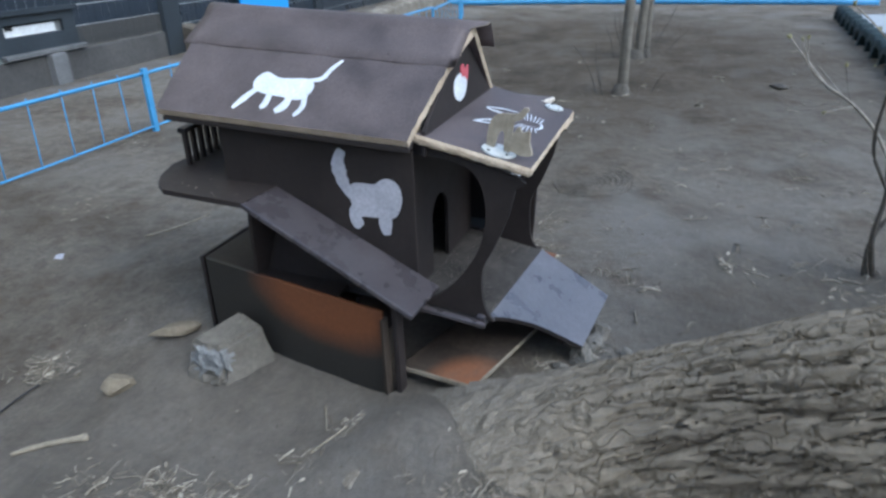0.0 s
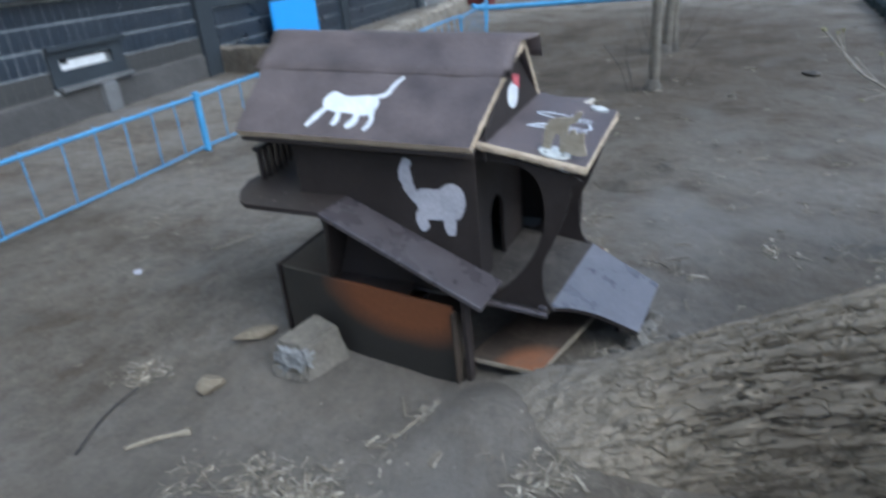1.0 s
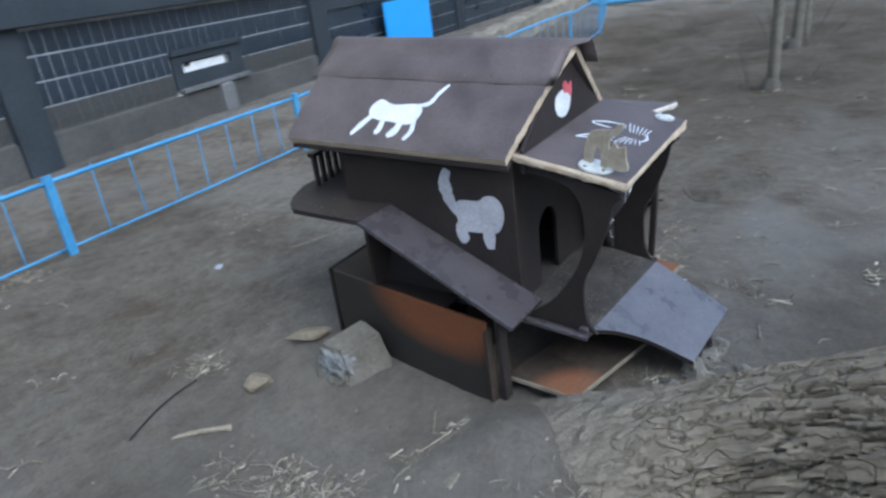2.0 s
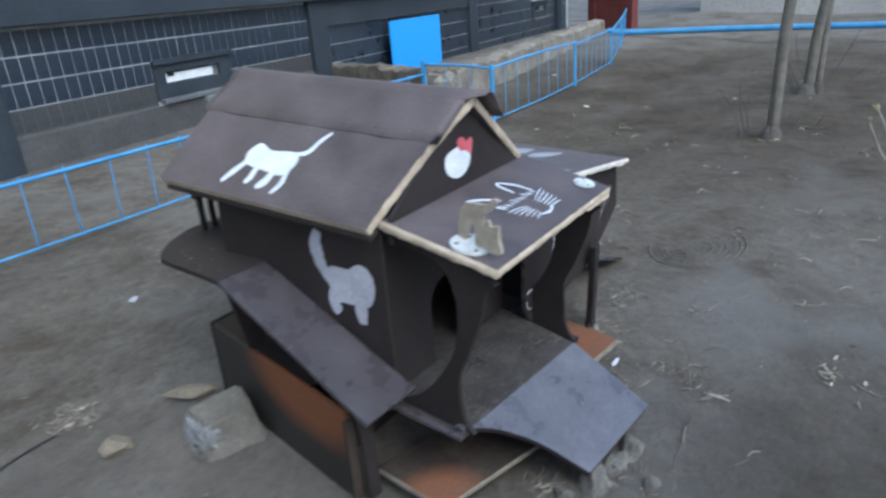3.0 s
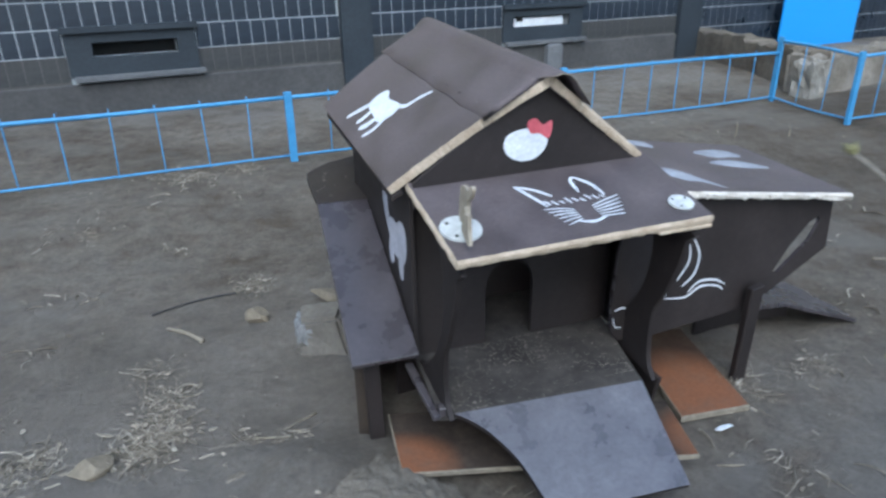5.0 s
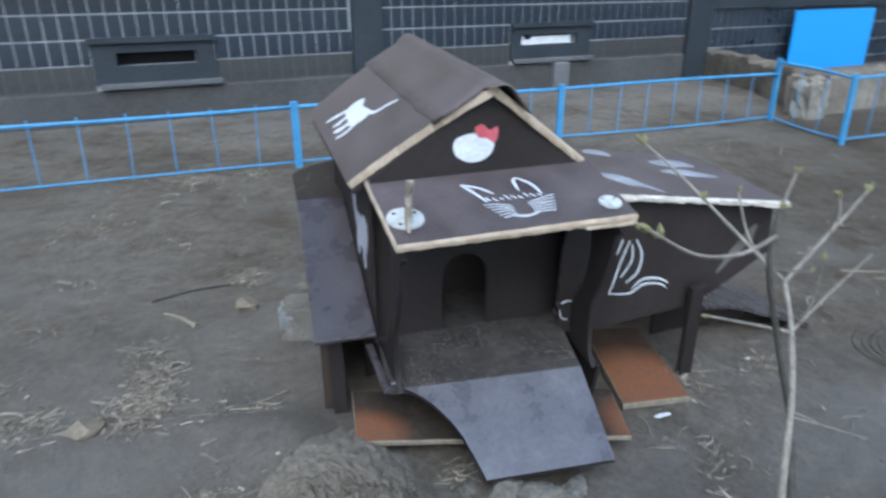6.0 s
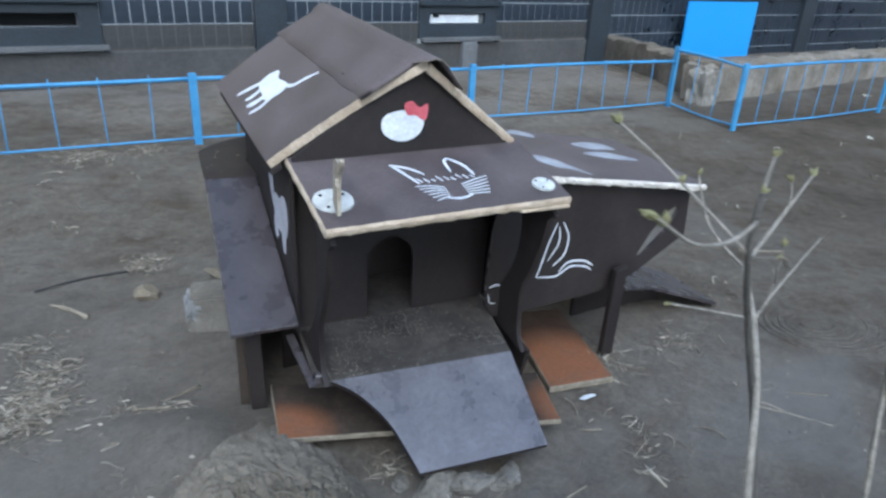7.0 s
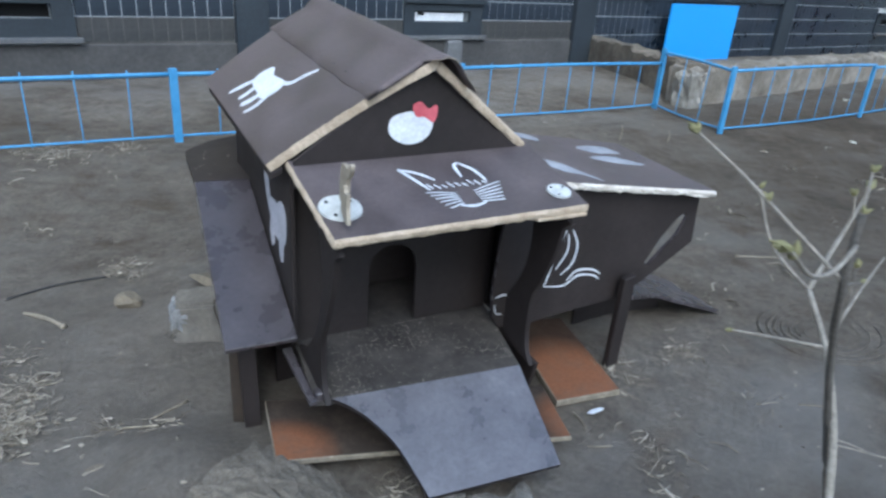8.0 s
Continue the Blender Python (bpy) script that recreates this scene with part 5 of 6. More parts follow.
for x, y, size, turn, seed in ((0.27, -0.150, (0.085, 0.048, 0.052), 12, 31), (0.385, -0.172, (0.095, 0.05, 0.046), -8, 35), (0.50, -0.185, (0.07, 0.045, 0.034), 24, 38), (0.185, -0.085, (0.04, 0.03, 0.024), 50, 41)):
    rock("rubble", size, seed, CEMENT, "crumbling grey rubble lump propping the front ramp", pose(x, y, ground_z(x, y) + size[2] * 0.25, 0, 0, turn), crumble=0.17)

# ---- scraps ----
def scrap(x, y, size, turn, mat, label):
    """A crumpled bit of thin sheet."""
    bm = bmesh.new()
    n, rnd = 5, random.Random(int(x * 100 + y * 10))
    sheets = []
    for lift in (0.0, 0.0015):
        grid = [[bm.verts.new(((i / (n - 1) - 0.5) * size, (j / (n - 1) - 0.5) * size * 0.6, lift + size * 0.22 * abs(noise.noise(Vector((i * 0.9 + x, j * 0.9 + y, 0)))))) for j in range(n)] for i in range(n)]
        sheets.append(grid)
        for i in range(n - 1):
            for j in range(n - 1):
                bm.faces.new((grid[i][j], grid[i + 1][j], grid[i + 1][j + 1], grid[i][j + 1]))
    lo, hi = sheets
    for i in range(n - 1):
        for a, b in (((i, 0), (i + 1, 0)), ((i, n - 1), (i + 1, n - 1)), ((0, i), (0, i + 1)), ((n - 1, i), (n - 1, i + 1))):
            bm.faces.new((lo[a[0]][a[1]], lo[b[0]][b[1]], hi[b[0]][b[1]], hi[a[0]][a[1]]))
    single("paper_scrap", bm, mat, label, "litter", "paper scraps", at=pose(x, y, ground_z(x, y) + 0.002, 0, 0, turn))


SCRAPS = ((-0.66, -0.40, 0.07, 20, METAL, "crumpled pale scrap of wrapper on the soil"), (-0.72, -0.34, 0.05, 80, WHITE, "small white torn scrap on the soil"), (8.1, 3.8, 0.14, 30, CREAM, "pale scrap of paper beside the fence"),
          (6.25, 2.5, 0.09, 60, CREAM, "thin pale torn scrap on the soil"), (0.32, 2.51, 0.07, 40, GREY_WHITE, "small white torn scrap on the soil"))
for x, y, size, turn, mat, label in SCRAPS:
    scrap(x, y, size, turn, mat, label)

# ---- sticks, cable, wire ----
def lie(points, lift):
    return [(x, y, ground_z(x, y) + lift) for x, y in points]


single("black_cable", tube(lie([(-0.50, 1.71), (-0.60, 1.715), (-0.73, 1.685), (-0.88, 1.63)], 0.010), [0.0042], 6), CABLE, "thin black cable end sticking out of the soil", "cable", smooth=True)
single("stick", tube(lie([(-0.665, 1.30), (-0.73, 1.40), (-0.81, 1.47)], 0.008), [0.013, 0.009, 0.011, 0.006], 7, rough=0.4), DULL_WOOD, "pale bare stick lying on the soil", "stick", "sticks", smooth=True)
for pts, r in (([(-0.30, 0.62), (-0.42, 0.55)], 0.005), ([(-0.52, 0.55), (-0.40, 0.48)], 0.006), ([(0.62, -0.32), (0.72, -0.30)], 0.004),
               ([(1.45, 1.0), (1.62, 1.04)], 0.006), ([(1.75, -0.2), (1.88, -0.27)], 0.003), ([(2.7, 0.9), (2.95, 0.8)], 0.007), ([(0.70, 2.31), (0.90, 2.25), (1.12, 2.20)], 0.007)):
    single("stick", tube(lie(pts, r * 0.9), [r, r * 0.7], 6, rough=0.4), DULL_WOOD, "thin dry stick on the soil", "stick", "sticks", smooth=True)
for x, y, h in ((3.6, 2.95, 0.13), (4.05, 2.83, 0.10), (2.9, 2.75, 0.09)):
    z = ground_z(x, y)
    single("stick", tube([(x, y, z - 0.02), (x + 0.015, y, z + h * 0.6), (x + 0.005, y + 0.01, z + h)], [0.005, 0.004, 0.002], 6, rough=0.3), DULL_WOOD, "thin dry twig standing in the soil", "stick", "sticks", smooth=True)
rings = bmesh.new()
for k in range(7):
    r, line = 0.07 + 0.040 * k, []
    for i in range(34):
        a = 0.7 + 0.17 * i
        w = r * (1 + 0.06 * noise.noise(Vector((math.cos(a), math.sin(a), k * 0.7))))
        x, y = 2.36 + 0.012 * k + w * 1.2 * math.cos(a), 0.13 + w * 0.85 * math.sin(a)
        line.append((x, y, ground_z(x, y) + 0.001))
    tube(line, [0.001, 0.007, 0.0095, 0.007, 0.001], 6, rings, rough=0.5, steps=1)
tagged(new("swept_soil_rings", mesh_of("swept_soil_rings", rings, SOIL, True)), "concentric low ridges swept in the bare soil", "soil", kind="stuff")



# ---- dry grass and litter ----
def tuft(x, y, r, n, label, stand=0.25, mat=STRAW, seed=1):
    rnd = random.Random(seed)
    verts, faces = [], []
    for k in range(n):
        px, py = x + rnd.gauss(0, r * 0.5), y + rnd.gauss(0, r * 0.5)
        z = ground_z(px, py) + rnd.uniform(0.002, 0.012)
        a, ln, w = rnd.uniform(0, 6.28), rnd.uniform(0.02, 0.085), rnd.uniform(0.0007, 0.0018)
        if k % 3 == 0:
            ln, w = rnd.uniform(0.012, 0.040), rnd.uniform(0.0016, 0.0038)
        rise = ln * (rnd.random() ** 3) * stand * 2
        d = Vector((math.cos(a), math.sin(a), 0))
        s = Vector((-d.y, d.x, rnd.uniform(-0.6, 0.6))).normalized() * w
        bend = Vector((rnd.uniform(-1, 1), rnd.uniform(-1, 1), 0)) * ln * 0.33
        p = Vector((px, py, z))
        base = len(verts)
        for t in (0, 0.25, 0.5, 0.75, 1.0):
            c = p + d * ln * t + bend * (t * t + 0.35 * math.sin(t * 5 + px * 90)) + Vector((0, 0, rise * (2 * t - t * t * 0.7)))
            verts += [c - s, c + s, c + Vector((0, 0, w))]
        for j in (0, 3, 6, 9):
            b = base + j
            faces += [(b, b + 1, b + 4, b + 3), (b + 1, b + 2, b + 5, b + 4), (b + 2, b, b + 3, b + 5)]
    me = bpy.data.meshes.new("dry_grass_tuft")
    me.from_pydata([tuple(v) for v in verts], [], faces)
    me.materials.append(mat)
    tagged(new("dry_grass_tuft", me), label, "dry grass", "dry grass tufts", "stuff")


for k, (x, y, r, n) in enumerate(((-0.86, 0.66, 0.13, 400), (-0.80, 0.90, 0.10, 220), (-0.42, 1.76, 0.09, 190), (-0.56, 0.02, 0.12, 300), (-0.62, -0.30, 0.10, 200), (-0.86, 1.12, 0.09, 90), (-0.83, 0.74, 0.13, 320),
                                  (-1.22, 0.70, 0.12, 260), (-0.70, 3.42, 0.20, 420), (-0.30, 3.44, 0.13, 200), (1.62, 0.24, 0.10, 90), (1.22, 0.22, 0.09, 110), (-0.56, 0.56, 0.07, 50), (-0.40, 0.50, 0.07, 40),
                                  (0.17, -0.02, 0.05, 60), (0.32, -0.25, 0.08, 40), (1.05, -0.15, 0.09, 30), (5.2, 0.25, 0.15, 60), (1.1, -1.25, 0.14, 80),
                                  (1.31, -0.69, 0.07, 34), (0.97, -0.27, 0.05, 16), (1.36, -1.0, 0.07, 30), (1.62, -0.08, 0.06, 16), (2.15, -1.07, 0.09, 26), (2.78, -1.19, 0.11, 24), (1.48, 0.22, 0.05, 18), (2.26, -0.34, 0.08, 12),
                                  (-1.45, 1.0, 0.14, 90), (-1.2, 2.6, 0.16, 70), (0.9, 2.9, 0.2, 60), (2.0, 3.5, 0.25, 90), (3.4, 3.6, 0.25, 90))):
    tuft(x, y, r, int(n * 0.6), "tuft of dry flattened straw on the soil", 0.25, STRAW, 30 + k)

def chips(x, y, r, n, seed):
    """Pale torn chips and dead leaves lying among the straw."""
    rnd = random.Random(seed)
    verts, faces = [], []
    for _ in range(n):
        px, py = x + rnd.gauss(0, r), y + rnd.gauss(0, r)
        ln, wd, th = rnd.uniform(0.012, 0.034), rnd.uniform(0.004, 0.009), rnd.uniform(0.0012, 0.003)
        m = Matrix.Translation((px, py, ground_z(px, py) + 0.007)) @ pose(0, 0, 0, rnd.uniform(-25, 25), rnd.uniform(-14, 14), rnd.uniform(0, 360))
        rim = [(-1, -0.2), (-0.45, -1), (0.4, -0.8), (1, 0.1), (0.35, 1), (-0.5, 0.7)]
        rim = [(u * ln * rnd.uniform(0.75, 1.1), v * wd * rnd.uniform(0.6, 1.2)) for u, v in rim]
        k = len(verts)
        for z in (0.0, th):
            verts += [tuple(m @ Vector((u, v, z + 3.0 * u * u))) for u, v in rim]
        faces += [tuple(k + 6 + j for j in range(6)), tuple(k + j for j in reversed(range(6)))]
        faces += [(k + j, k + (j + 1) % 6, k + 6 + (j + 1) % 6, k + 6 + j) for j in range(6)]
    me = bpy.data.meshes.new("wood_chips")
    me.from_pydata(verts, [], faces)
    me.materials.append(STRAW)
    tagged(new("wood_chips", me), "pale torn wood chips and dead leaves among straw", "wood chips", "wood chip scatters", "stuff")


for k, (x, y, r, n) in enumerate(((-0.86, 0.70, 0.085, 42), (-1.22, 0.72, 0.07, 16), (-0.42, 1.76, 0.07, 14), (-0.58, 0.02, 0.09, 16), (-0.70, 3.42, 0.16, 22), (1.31, -0.69, 0.06, 10), (1.10, 0.16, 0.10, 8))):
    chips(x, y, r, n, 60 + k)


def litter():
    """Scattered leaf scraps, wood chips and pebbles."""
    rnd = random.Random(77)
    verts, faces = [], []
    spots = [(rnd.uniform(-2.2, 5.5), rnd.uniform(-1.6, 3.4)) for _ in range(110)] + [(rnd.gauss(-0.7, 0.55), rnd.gauss(1.0, 0.8)) for _ in range(110)]
    spots += [(rnd.gauss(1.6, 0.5), rnd.gauss(-0.1, 0.5)) for _ in range(70)] + [(rnd.uniform(2, 10), rnd.uniform(-2.2, 2.6)) for _ in range(110)]
    for x, y in spots:
        if -0.25 < x < 0.76 and 0.1 < y < 1.3:
            continue
        z = ground_z(x, y)
        a, s = rnd.uniform(0, 6.28), rnd.uniform(0.003, 0.011) * (1 + 0.25 * max(0, x - 2))
        e = rnd.uniform(0.2, 0.6)
        h = rnd.uniform(0.15, 0.5) * s
        b = len(verts)
        n = 5
        for lev, kk in ((0, 1.0), (1, 0.7)):
            for j in range(n):
                t = 2 * math.pi * j / n + a
                rr = s * rnd.uniform(0.7, 1.2) * kk
                ux, uy = rr * math.cos(t), rr * math.sin(t) * e
                verts.append((x + ux * math.cos(a) - uy * math.sin(a), y + ux * math.sin(a) + uy * math.cos(a), z - 0.003 + lev * (h + 0.003) + (rnd.uniform(0, h * 0.6) if lev else 0)))
        for j in range(n):
            k = (j + 1) % n
            faces.append((b + j, b + k, b + n + k, b + n + j))
        faces.append(tuple(b + n + j for j in range(n)))
    me = bpy.data.meshes.new("leaf_litter")
    me.from_pydata(verts, [], faces)
    me.materials.append(LEAF)
    tagged(new("leaf_litter", me), "scattered dry leaf scraps, wood chips and pebbles", "litter", kind="stuff")


litter()


def fallen_twigs():
    """Short bent twigs and curled leaves, lying in small groups."""
    rnd = random.Random(19)
    bm = bmesh.new()
    spots = [(2.8, -1.16), (1.94, -1.04), (3.3, -0.39), (2.35, -0.34), (1.61, -0.08), (1.7, 0.17), (3.5, 0.35), (4.4, -0.65), (1.2, 0.19), (1.1, -0.26), (0.95, -0.36), (5.9, -1.2), (8.7, -1.8),
             (-0.75, 2.3), (-0.35, 2.9), (-1.3, 1.5), (1.8, 1.4), (2.6, 2.0), (3.6, 1.5), (0.6, -0.5), (1.5, -0.7), (2.2, -0.75), (1.29, -1.16), (1.2, -1.1), (1.5, -1.25), (1.4, -1.3), (1.25, -1.2), (1.9, -0.95), (1.95, -1.1)]
    spots += [(rnd.uniform(0.9, 7), rnd.uniform(-1.8, 2.6)) for _ in range(46)] + [(rnd.uniform(-1.5, -0.4), rnd.uniform(0.6, 3.2)) for _ in range(14)]
    for x, y in spots:
        for _ in range(rnd.randint(1, 4)):
            px, py, a = x + rnd.gauss(0, 0.06), y + rnd.gauss(0, 0.06), rnd.uniform(0, 6.28)
            ln, r = rnd.uniform(0.025, 0.11), rnd.uniform(0.0016, 0.0040)
            far = 1 + 0.12 * max(0, px - 2)
            kink = rnd.uniform(-0.9, 0.9)
            mx, my = px + ln * far * 0.5 * math.cos(a), py + ln * far * 0.5 * math.sin(a)
            ex, ey = mx + ln * far * 0.5 * math.cos(a + kink), my + ln * far * 0.5 * math.sin(a + kink)
            tube([(px, py, ground_z(px, py) + r), (mx, my, ground_z(mx, my) + r + rnd.uniform(0, 0.014)), (ex, ey, ground_z(ex, ey) + r)], [r * far, r * 1.3 * far, r * 0.6 * far], 5, bm, steps=3)
        for _ in range(rnd.randint(0, 3)):
            px, py, a, s = x + rnd.gauss(0, 0.05), y + rnd.gauss(0, 0.05), rnd.uniform(0, 6.28), rnd.uniform(0.005, 0.014)
            rows = []
            for i in range(5):
                t = i / 4
                w = s * 0.55 * math.sin(math.pi * (0.08 + 0.84 * t))
                cx, cy = px + s * 2 * (t - 0.5) * math.cos(a), py + s * 2 * (t - 0.5) * math.sin(a)
                rows.append([(cx - k * w * math.sin(a), cy + k * w * math.cos(a), ground_z(cx, cy) + 0.003 + 0.4 * s * abs(k) + 0.3 * s * t * t) for k in (-1, 0, 1)])
            lo = [[bm.verts.new(p) for p in r] for r in rows]
            hi = [[bm.verts.new((p[0], p[1], p[2] + 0.0012)) for p in r] for r in rows]
            for sh in (lo, hi):
                for p, q in zip(sh, sh[1:]):
                    for j in (0, 1):
                        bm.faces.new((p[j], p[j + 1], q[j + 1], q[j]))
            for j in (0, 2):
                for i in range(4):
                    bm.faces.new((lo[i][j], lo[i + 1][j], hi[i + 1][j], hi[i][j]))
    tagged(new("fallen_twigs", mesh_of("fallen_twigs", bm, LEAF)), "short bent twigs and curled brown leaves on the soil", "litter", kind="stuff")


fallen_twigs()
rock("clod", (0.15, 0.09, 0.035), 23, DARK_TWIG, "dark clod of earth on the soil", pose(5.9, -1.26, 0.0, 0, 0, 30))


# ---- budding bush ----
def buds(bm, p, d, size, rnd):
    for _ in range(3):
        v = (Vector(d).normalized() + Vector((rnd.uniform(-0.7, 0.7), rnd.uniform(-0.7, 0.7), rnd.uniform(-0.3, 0.8)))).normalized()
        q = v.to_track_quat("Z", "Y").to_matrix().to_4x4()
        k = size * rnd.uniform(0.7, 1.2)
        bmesh.ops.create_cone(bm, cap_ends=True, segments=6, radius1=k * 0.28, radius2=k * 0.42, depth=k * 0.7, matrix=Matrix.Translation(Vector(p) + v * k * 0.35) @ q)
        bmesh.ops.create_cone(bm, cap_ends=True, segments=6, radius1=k * 0.42, radius2=0.0003, depth=k * 0.9, matrix=Matrix.Translation(Vector(p) + v * k * 1.12) @ q)


def build_bush():
    rnd = random.Random(5)
    root = thing("budding_bush", "leggy bare bush with grey stems and opening green buds", "bush", at=pose(0.5, -1.2, 0))
    org = Vector((0.5, -1.2, 0))
    def stem(points, radii, mat, parent, name="branch"):
        return part(name, tube([Vector(p) - org for p in points], radii, 7, rough=0.15), mat, parent, smooth=True)
    a = stem([(0.12, -1.42, -0.04), (0.27, -1.19, 0.36), (0.345, -1.036, 0.710), (0.398, -0.963, 0.859), (0.447, -0.891, 0.941), (0.496, -0.812, 0.990)], [0.008, 0.0066, 0.006, 0.005, 0.0042], TWIG, root, "stem")
    stem([(0.496, -0.812, 0.990), (0.462, -0.755, 1.046), (0.451, -0.716, 1.129)], [0.0032, 0.0024, 0.0017], TWIG, a)
    stem([(0.496, -0.812, 0.990), (0.584, -0.779, 1.028), (0.673, -0.746, 1.065), (0.753, -0.716, 1.100)], [0.0042, 0.0038, 0.003, 0.0022], TWIG, a)
    stem([(0.626, -0.765, 1.046), (0.645, -0.760, 1.079), (0.640, -0.755, 1.112)], [0.0024, 0.002, 0.0015], TWIG, a)
    stem([(0.447, -0.891, 0.941), (0.401, -0.840, 0.939), (0.360, -0.794, 0.936)], [0.003, 0.0024, 0.0018], TWIG, a)
    stem([(0.447, -0.891, 0.941), (0.504, -0.868, 0.957), (0.588, -0.840, 0.985), (0.682, -0.812, 1.018)], [0.0028, 0.0022, 0.0015], TWIG, a)
    stem([(0.467, -0.882, 0.948), (0.500, -0.872, 0.985), (0.518, -0.858, 1.046)], [0.0024, 0.002, 0.0015], MID_TWIG, a)
    stem([(0.395, -0.967, 0.850), (0.405, -0.988, 0.852), (0.416, -1.008, 0.849)], [0.0017, 0.0014, 0.001], TWIG, a)
    stem([(0.393, -0.970, 0.843), (0.420, -1.015, 0.850), (0.443, -1.061, 0.857)], [0.0016, 0.0013, 0.001], TWIG, a)
    b = stem([(0.14, -1.42, -0.04), (0.29, -1.19, 0.40), (0.395, -1.0, 0.73), (0.405, -0.955, 0.84), (0.354, -0.947, 0.99), (0.306, -0.957, 1.11), (0.318, -0.947, 1.185)], [0.008, 0.0065, 0.0058, 0.0052, 0.0048, 0.0045], DARK_TWIG, root, "stem")
    stem([(0.308, -0.957, 1.15), (0.23, -0.985, 1.145), (0.13, -1.02, 1.17), (0.04, -1.047, 1.222)], [0.003, 0.0025, 0.0019], TWIG, b)
    stem([(0.306, -0.957, 1.105), (0.275, -0.905, 1.15), (0.235, -0.845, 1.205), (0.198, -0.79, 1.25)], [0.003, 0.0026, 0.0022, 0.0016], TWIG, b)
    stem([(0.306, -0.957, 1.10), (0.35, -0.94, 1.085), (0.43, -0.915, 1.062)], [0.0024, 0.002, 0.0014], MID_TWIG, b)
    stem([(0.318, -0.947, 1.17), (0.335, -0.935, 1.20), (0.36, -0.92, 1.225)], [0.0026, 0.0022, 0.0016], TWIG, b)
    c = stem([(0.50, -1.35, -0.04), (0.42, -1.30, 0.45), (0.338, -1.228, 0.86), (0.298, -1.18, 1.04), (0.319, -1.140, 1.171)], [0.0095, 0.0085, 0.0075, 0.0062], DARK_TWIG, root, "stem")
    d = stem([(0.42, -1.34, -0.04), (0.47, -1.16, 0.55), (0.50, -1.068, 1.0), (0.50, -1.07, 1.08), (0.50, -1.073, 1.212), (0.40, -1.03, 1.307)], [0.0065, 0.005, 0.0032, 0.003, 0.0026, 0.002], TWIG, root, "stem")
    # gnarled old stems crowding round the foot
    for k in range(9):
        x, y = 1.10 + 0.30 * rnd.random(), -1.26 - 0.22 * rnd.random()
        lx, ly, hh = rnd.uniform(-0.12, 0.22), rnd.uniform(-0.22, 0.06), rnd.uniform(0.35, 1.0)
        pts = [(x, y, -0.05)]
        for j in range(1, 6):
            f = j / 5
            pts.append((x + lx * f + rnd.uniform(-0.045, 0.045), y + ly * f + rnd.uniform(-0.045, 0.045), hh * f))
        old = stem(pts, [0.015, 0.011, 0.009, 0.006, 0.003], (DARK_TWIG, TWIG)[k % 3 == 2], root, "stem")
        for j in range(2, 6):
            p = Vector(pts[j])
            way = Vector((rnd.uniform(-0.14, 0.12), rnd.uniform(-0.12, 0.10), rnd.uniform(0.0, 0.14)))
            stem([p, p + way * 0.6 + Vector((0, 0, 0.015)), p + way], [0.004, 0.003, 0.0015], TWIG, old)
    tips = [((0.198, -0.79, 1.25), (-1, 0.3, 1), 0.012, b), ((0.252, -0.87, 1.182), (0, 0, 1), 0.007, b), ((0.360, -0.794, 0.936), (-1, 0, 0.2), 0.009, a), ((0.753, -0.716, 1.100), (1, 0, 0.6), 0.013, a), ((0.640, -0.755, 1.112), (-0.3, 0, 1), 0.011, a),
            ((0.518, -0.858, 1.046), (0, 0, 1), 0.009, a), ((0.451, -0.716, 1.129), (0, 0, 1), 0.008, a), ((0.04, -1.047, 1.222), (-1, 0, 0.4), 0.013, b), ((0.06, -1.04, 1.21), (-0.3, -0.4, 0.3), 0.010, b), ((0.36, -0.92, 1.225), (0.3, 0, 1), 0.009, b),
            ((0.40, -1.03, 1.307), (-1, 0, 0.6), 0.010, d), ((0.43, -0.915, 1.062), (1, 0, 0.3), 0.006, b), ((0.320, -1.138, 1.173), (0.2, 0, 1), 0.007, c), ((0.318, -0.947, 1.187), (0.6, 0, 1), 0.006, b)]
    for p, dd, sz, par in tips:
        bm = bmesh.new()
        buds(bm, Vector(p) - org, dd, sz, rnd)
        part("bud", bm, BUD, par, "opening yellow-green buds")


build_bush()


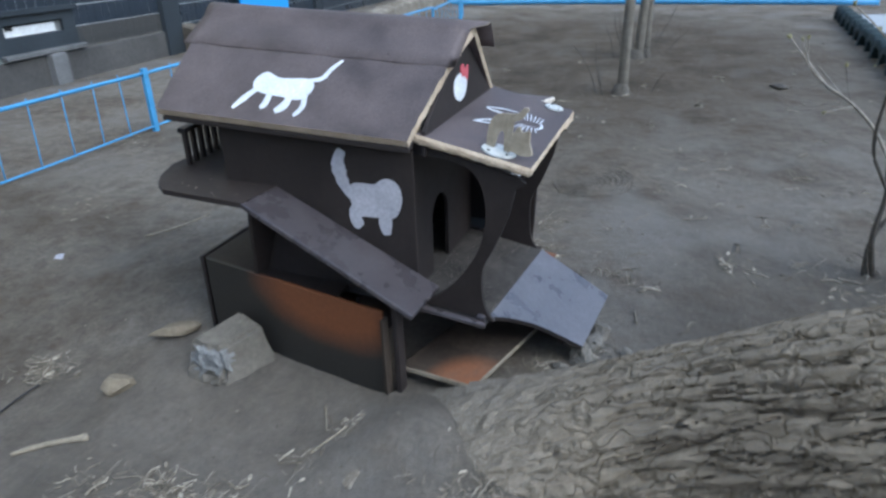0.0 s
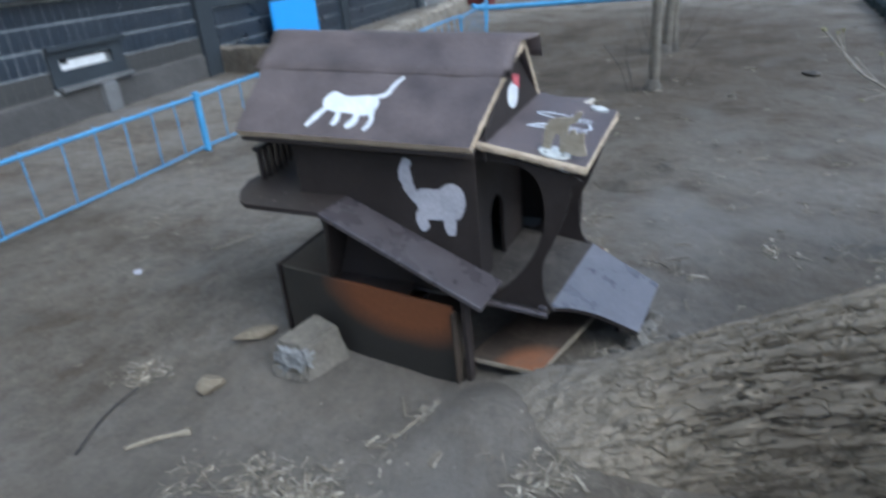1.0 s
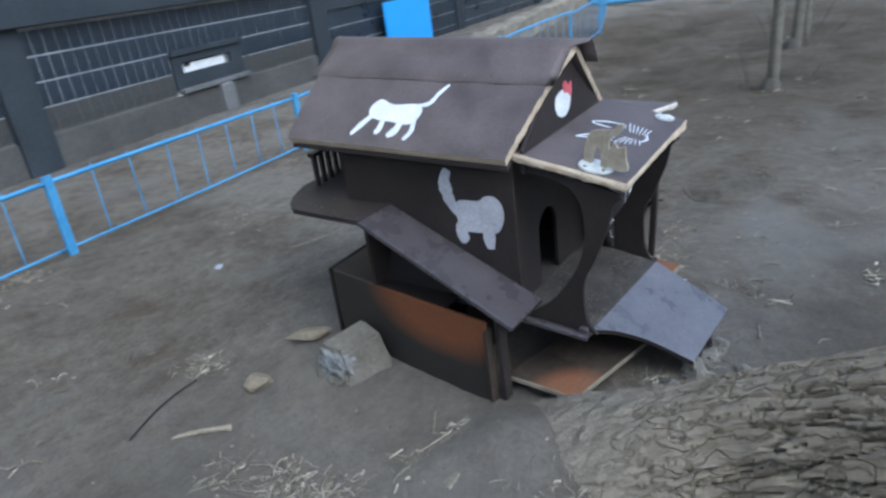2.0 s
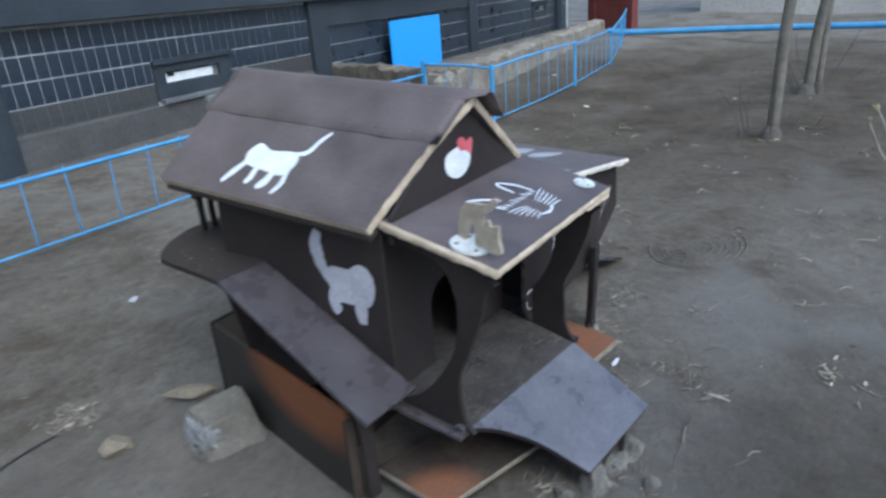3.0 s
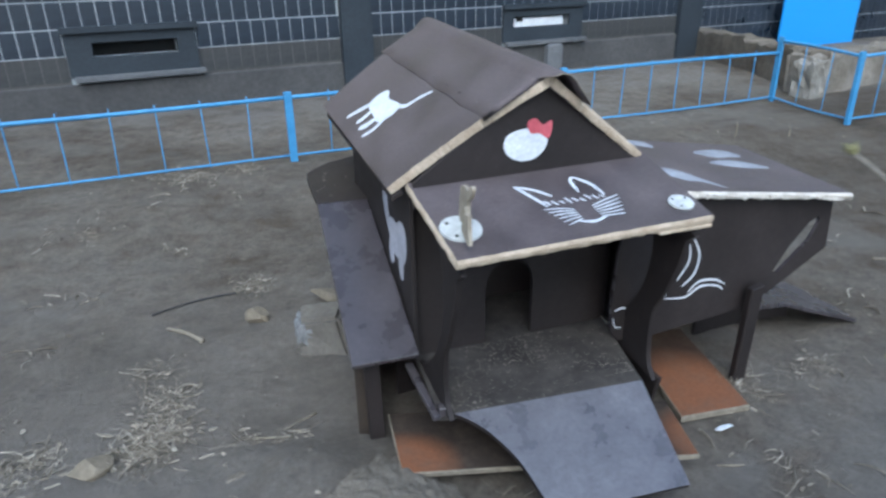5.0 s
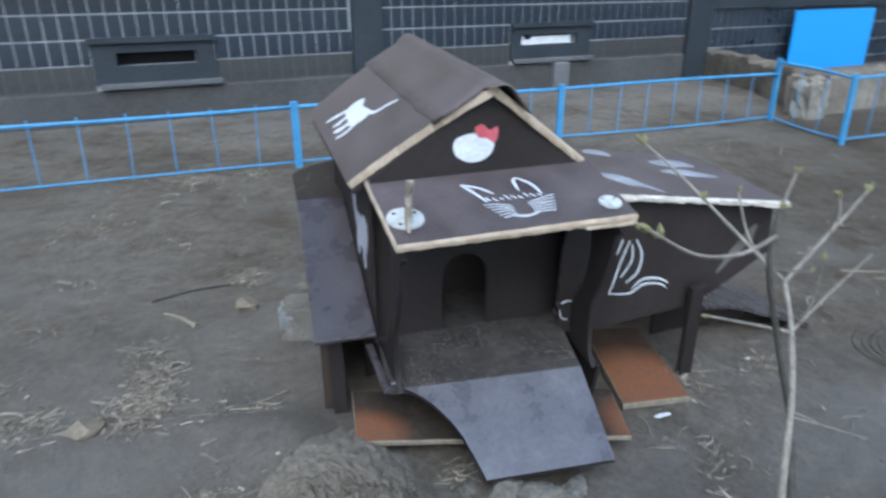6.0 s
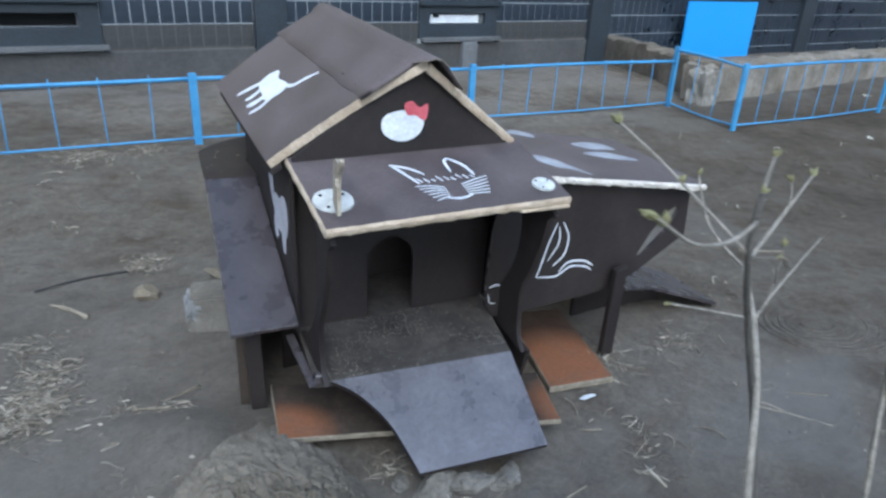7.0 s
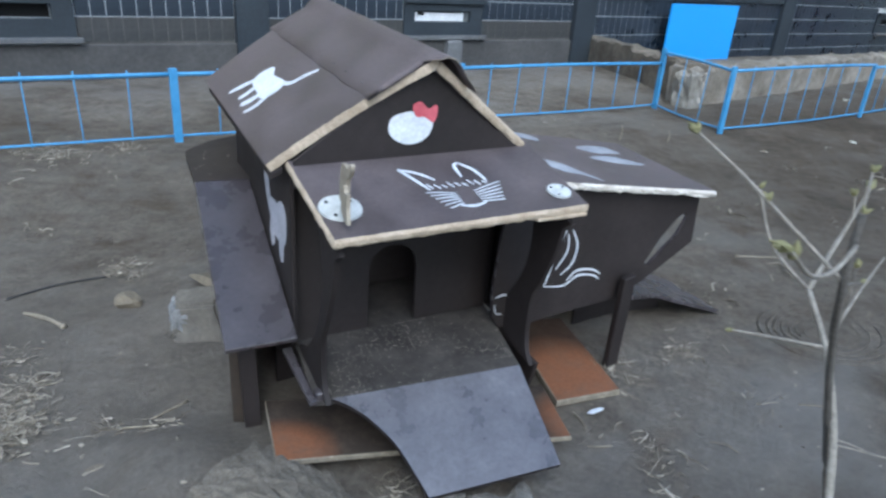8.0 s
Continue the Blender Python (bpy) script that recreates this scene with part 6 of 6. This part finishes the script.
# ---- bare young trees ----
def build_tree(x, y, r, h, lean, label, seed):
    rnd = random.Random(seed)
    root = thing("young_tree", label, "tree", at=pose(x, y, ground_z(x, y) - 0.03))
    pts = [Vector((0, 0, -0.1)), Vector((lean[0] * 0.02, lean[1] * 0.02, 0.1)), Vector((lean[0] * 0.18, lean[1] * 0.1, h * 0.3)), Vector((lean[0] * 0.5, lean[1] * 0.5, h * 0.62)), Vector((lean[0], lean[1], h))]
    trunk = part("trunk", tube(pts, [r * 1.9, r * 1.05, r * 0.92, r * 0.7, r * 0.3], 12, rough=0.12, steps=8), TREE_BARK, root, smooth=True)
    for k in range(7):
        a = k * 2.39
        q = Vector((math.cos(a), math.sin(a), 0))
        hh = rnd.uniform(0.25, 0.8)
        part("sprout", tube([q * rnd.uniform(0.06, 0.3) + Vector((0, 0, -0.03)), q * 0.34 + Vector((0.04 * k % 0.1, 0, hh * 0.5)), q * rnd.uniform(0.35, 0.6) + Vector((0, 0, hh))], [0.007, 0.005, 0.002], 5), DARK_TWIG, root, smooth=True)
    part("root_flare", tube([Vector((0, 0, -0.08)), Vector((0, 0, 0.03)), Vector((0.01, 0, 0.14))], [r * 3.2, r * 2.0, r * 1.0], 14, rough=0.35), DARK_TWIG, root, "dark spreading root flare", smooth=True)
    for k in range(9):
        t = 0.5 + 0.05 * k
        p = pts[2].lerp(pts[4], (t - 0.35) / 0.65)
        a = k * 2.4
        d = Vector((math.cos(a), math.sin(a), 0.9))
        q = p + d * rnd.uniform(0.5, 0.9)
        part("limb", tube([p, p.lerp(q, 0.5) + Vector((0, 0, 0.05)), q, q + d * 0.4 + Vector((0, 0, 0.2))], [r * 0.35, r * 0.2, r * 0.08], 6), TWIG, root, smooth=True)


build_tree(5.33, 0.28, 0.052, 4.4, (0.55, -0.35), "slim bare tree with grey bark and dark thin sprouts", 3)
build_tree(7.75, 0.36, 0.060, 4.2, (0.3, -1.5), "leaning bare tree with dark bark behind another", 8)
build_tree(7.9, 0.25, 0.045, 4.0, (0.5, -0.2), "thin upright bare tree with dark bark", 11)

# ---- wall tiles ----
def build_tiles():
    rnd = random.Random(9)
    gap = 0.0062
    def tile_mesh(w, mat=TILE):
        return mesh_of("tile", box(0.005, w - 0.005, 0.0, 0.014, gap, TH - gap, 0.002), mat)
    shared, low = tile_mesh(TW), tile_mesh(TW, SPLASHED)
    verts, faces = [], []
    for row in range(4):
        z = TZ + row * TH
        stops = [(a, b) for a, b in PIERS] + [(f[0] - 0.005, f[1] + 0.005) for f in FRAMES if row < 2] + [(STEP, 18.5)]
        stops = sorted(stops)
        runs, s = [], -14.9
        for a, b in stops + [(18.4, 18.5)]:
            if a > s:
                runs.append((s, a))
            s = max(s, b)
        for a, b in runs:
            s = a
            while s < b - 0.03:
                w = min(TW, b - s)
                if -2.8 < s < 6.3:
                    ob = new("tile", ((low if row == 0 else shared) if w == TW else tile_mesh(w, TILE if row else SPLASHED)))
                    ob.parent = wall_root
                    ob.matrix_local = pose(s, -0.002 + rnd.uniform(-0.0015, 0.0015), z, rnd.uniform(-0.25, 0.25), 0, rnd.uniform(-0.25, 0.25))
                else:
                    k = len(verts)
                    x0, x1, z0, z1 = s + 0.0055, s + w - 0.0055, z + gap, z + TH - gap
                    verts += [(x0, -0.002, z0), (x1, -0.002, z0), (x1, -0.002, z1), (x0, -0.002, z1), (x0, 0.011, z0), (x1, 0.011, z0), (x1, 0.011, z1), (x0, 0.011, z1)]
                    faces += [(k, k + 1, k + 2, k + 3), (k, k + 4, k + 5, k + 1), (k + 1, k + 5, k + 6, k + 2), (k + 2, k + 6, k + 7, k + 3), (k + 3, k + 7, k + 4, k)]
                s += w
    for row in range(5):
        z = LOW_TZ + row * LOW_TH
        for n in range(int((18.4 - STEP) / TW)):
            x0, x1, z0, z1 = STEP + n * TW + 0.0055, STEP + (n + 1) * TW - 0.0055, z + gap, z + LOW_TH - gap
            if any(x1 > f[0] and x0 < f[1] and z1 > f[2] and z0 < f[3] for f in FRAMES) or any(x0 > a and x1 < b for a, b in PIERS) or (row == 4 and x0 < 11.5):
                continue
            k = len(verts)
            verts += [(x0, -0.002, z0), (x1, -0.002, z0), (x1, -0.002, z1), (x0, -0.002, z1), (x0, 0.011, z0), (x1, 0.011, z0), (x1, 0.011, z1), (x0, 0.011, z1)]
            faces += [(k, k + 1, k + 2, k + 3), (k, k + 4, k + 5, k + 1), (k + 1, k + 5, k + 6, k + 2), (k + 2, k + 6, k + 7, k + 3), (k + 3, k + 7, k + 4, k)]
    me = bpy.data.meshes.new("far_tiles")
    me.from_pydata(verts, [], faces)
    me.materials.append(TILE)
    ob = new("far_tiles", me)
    ob.parent = wall_root
    tagged(ob, kind="stuff")


build_tiles()
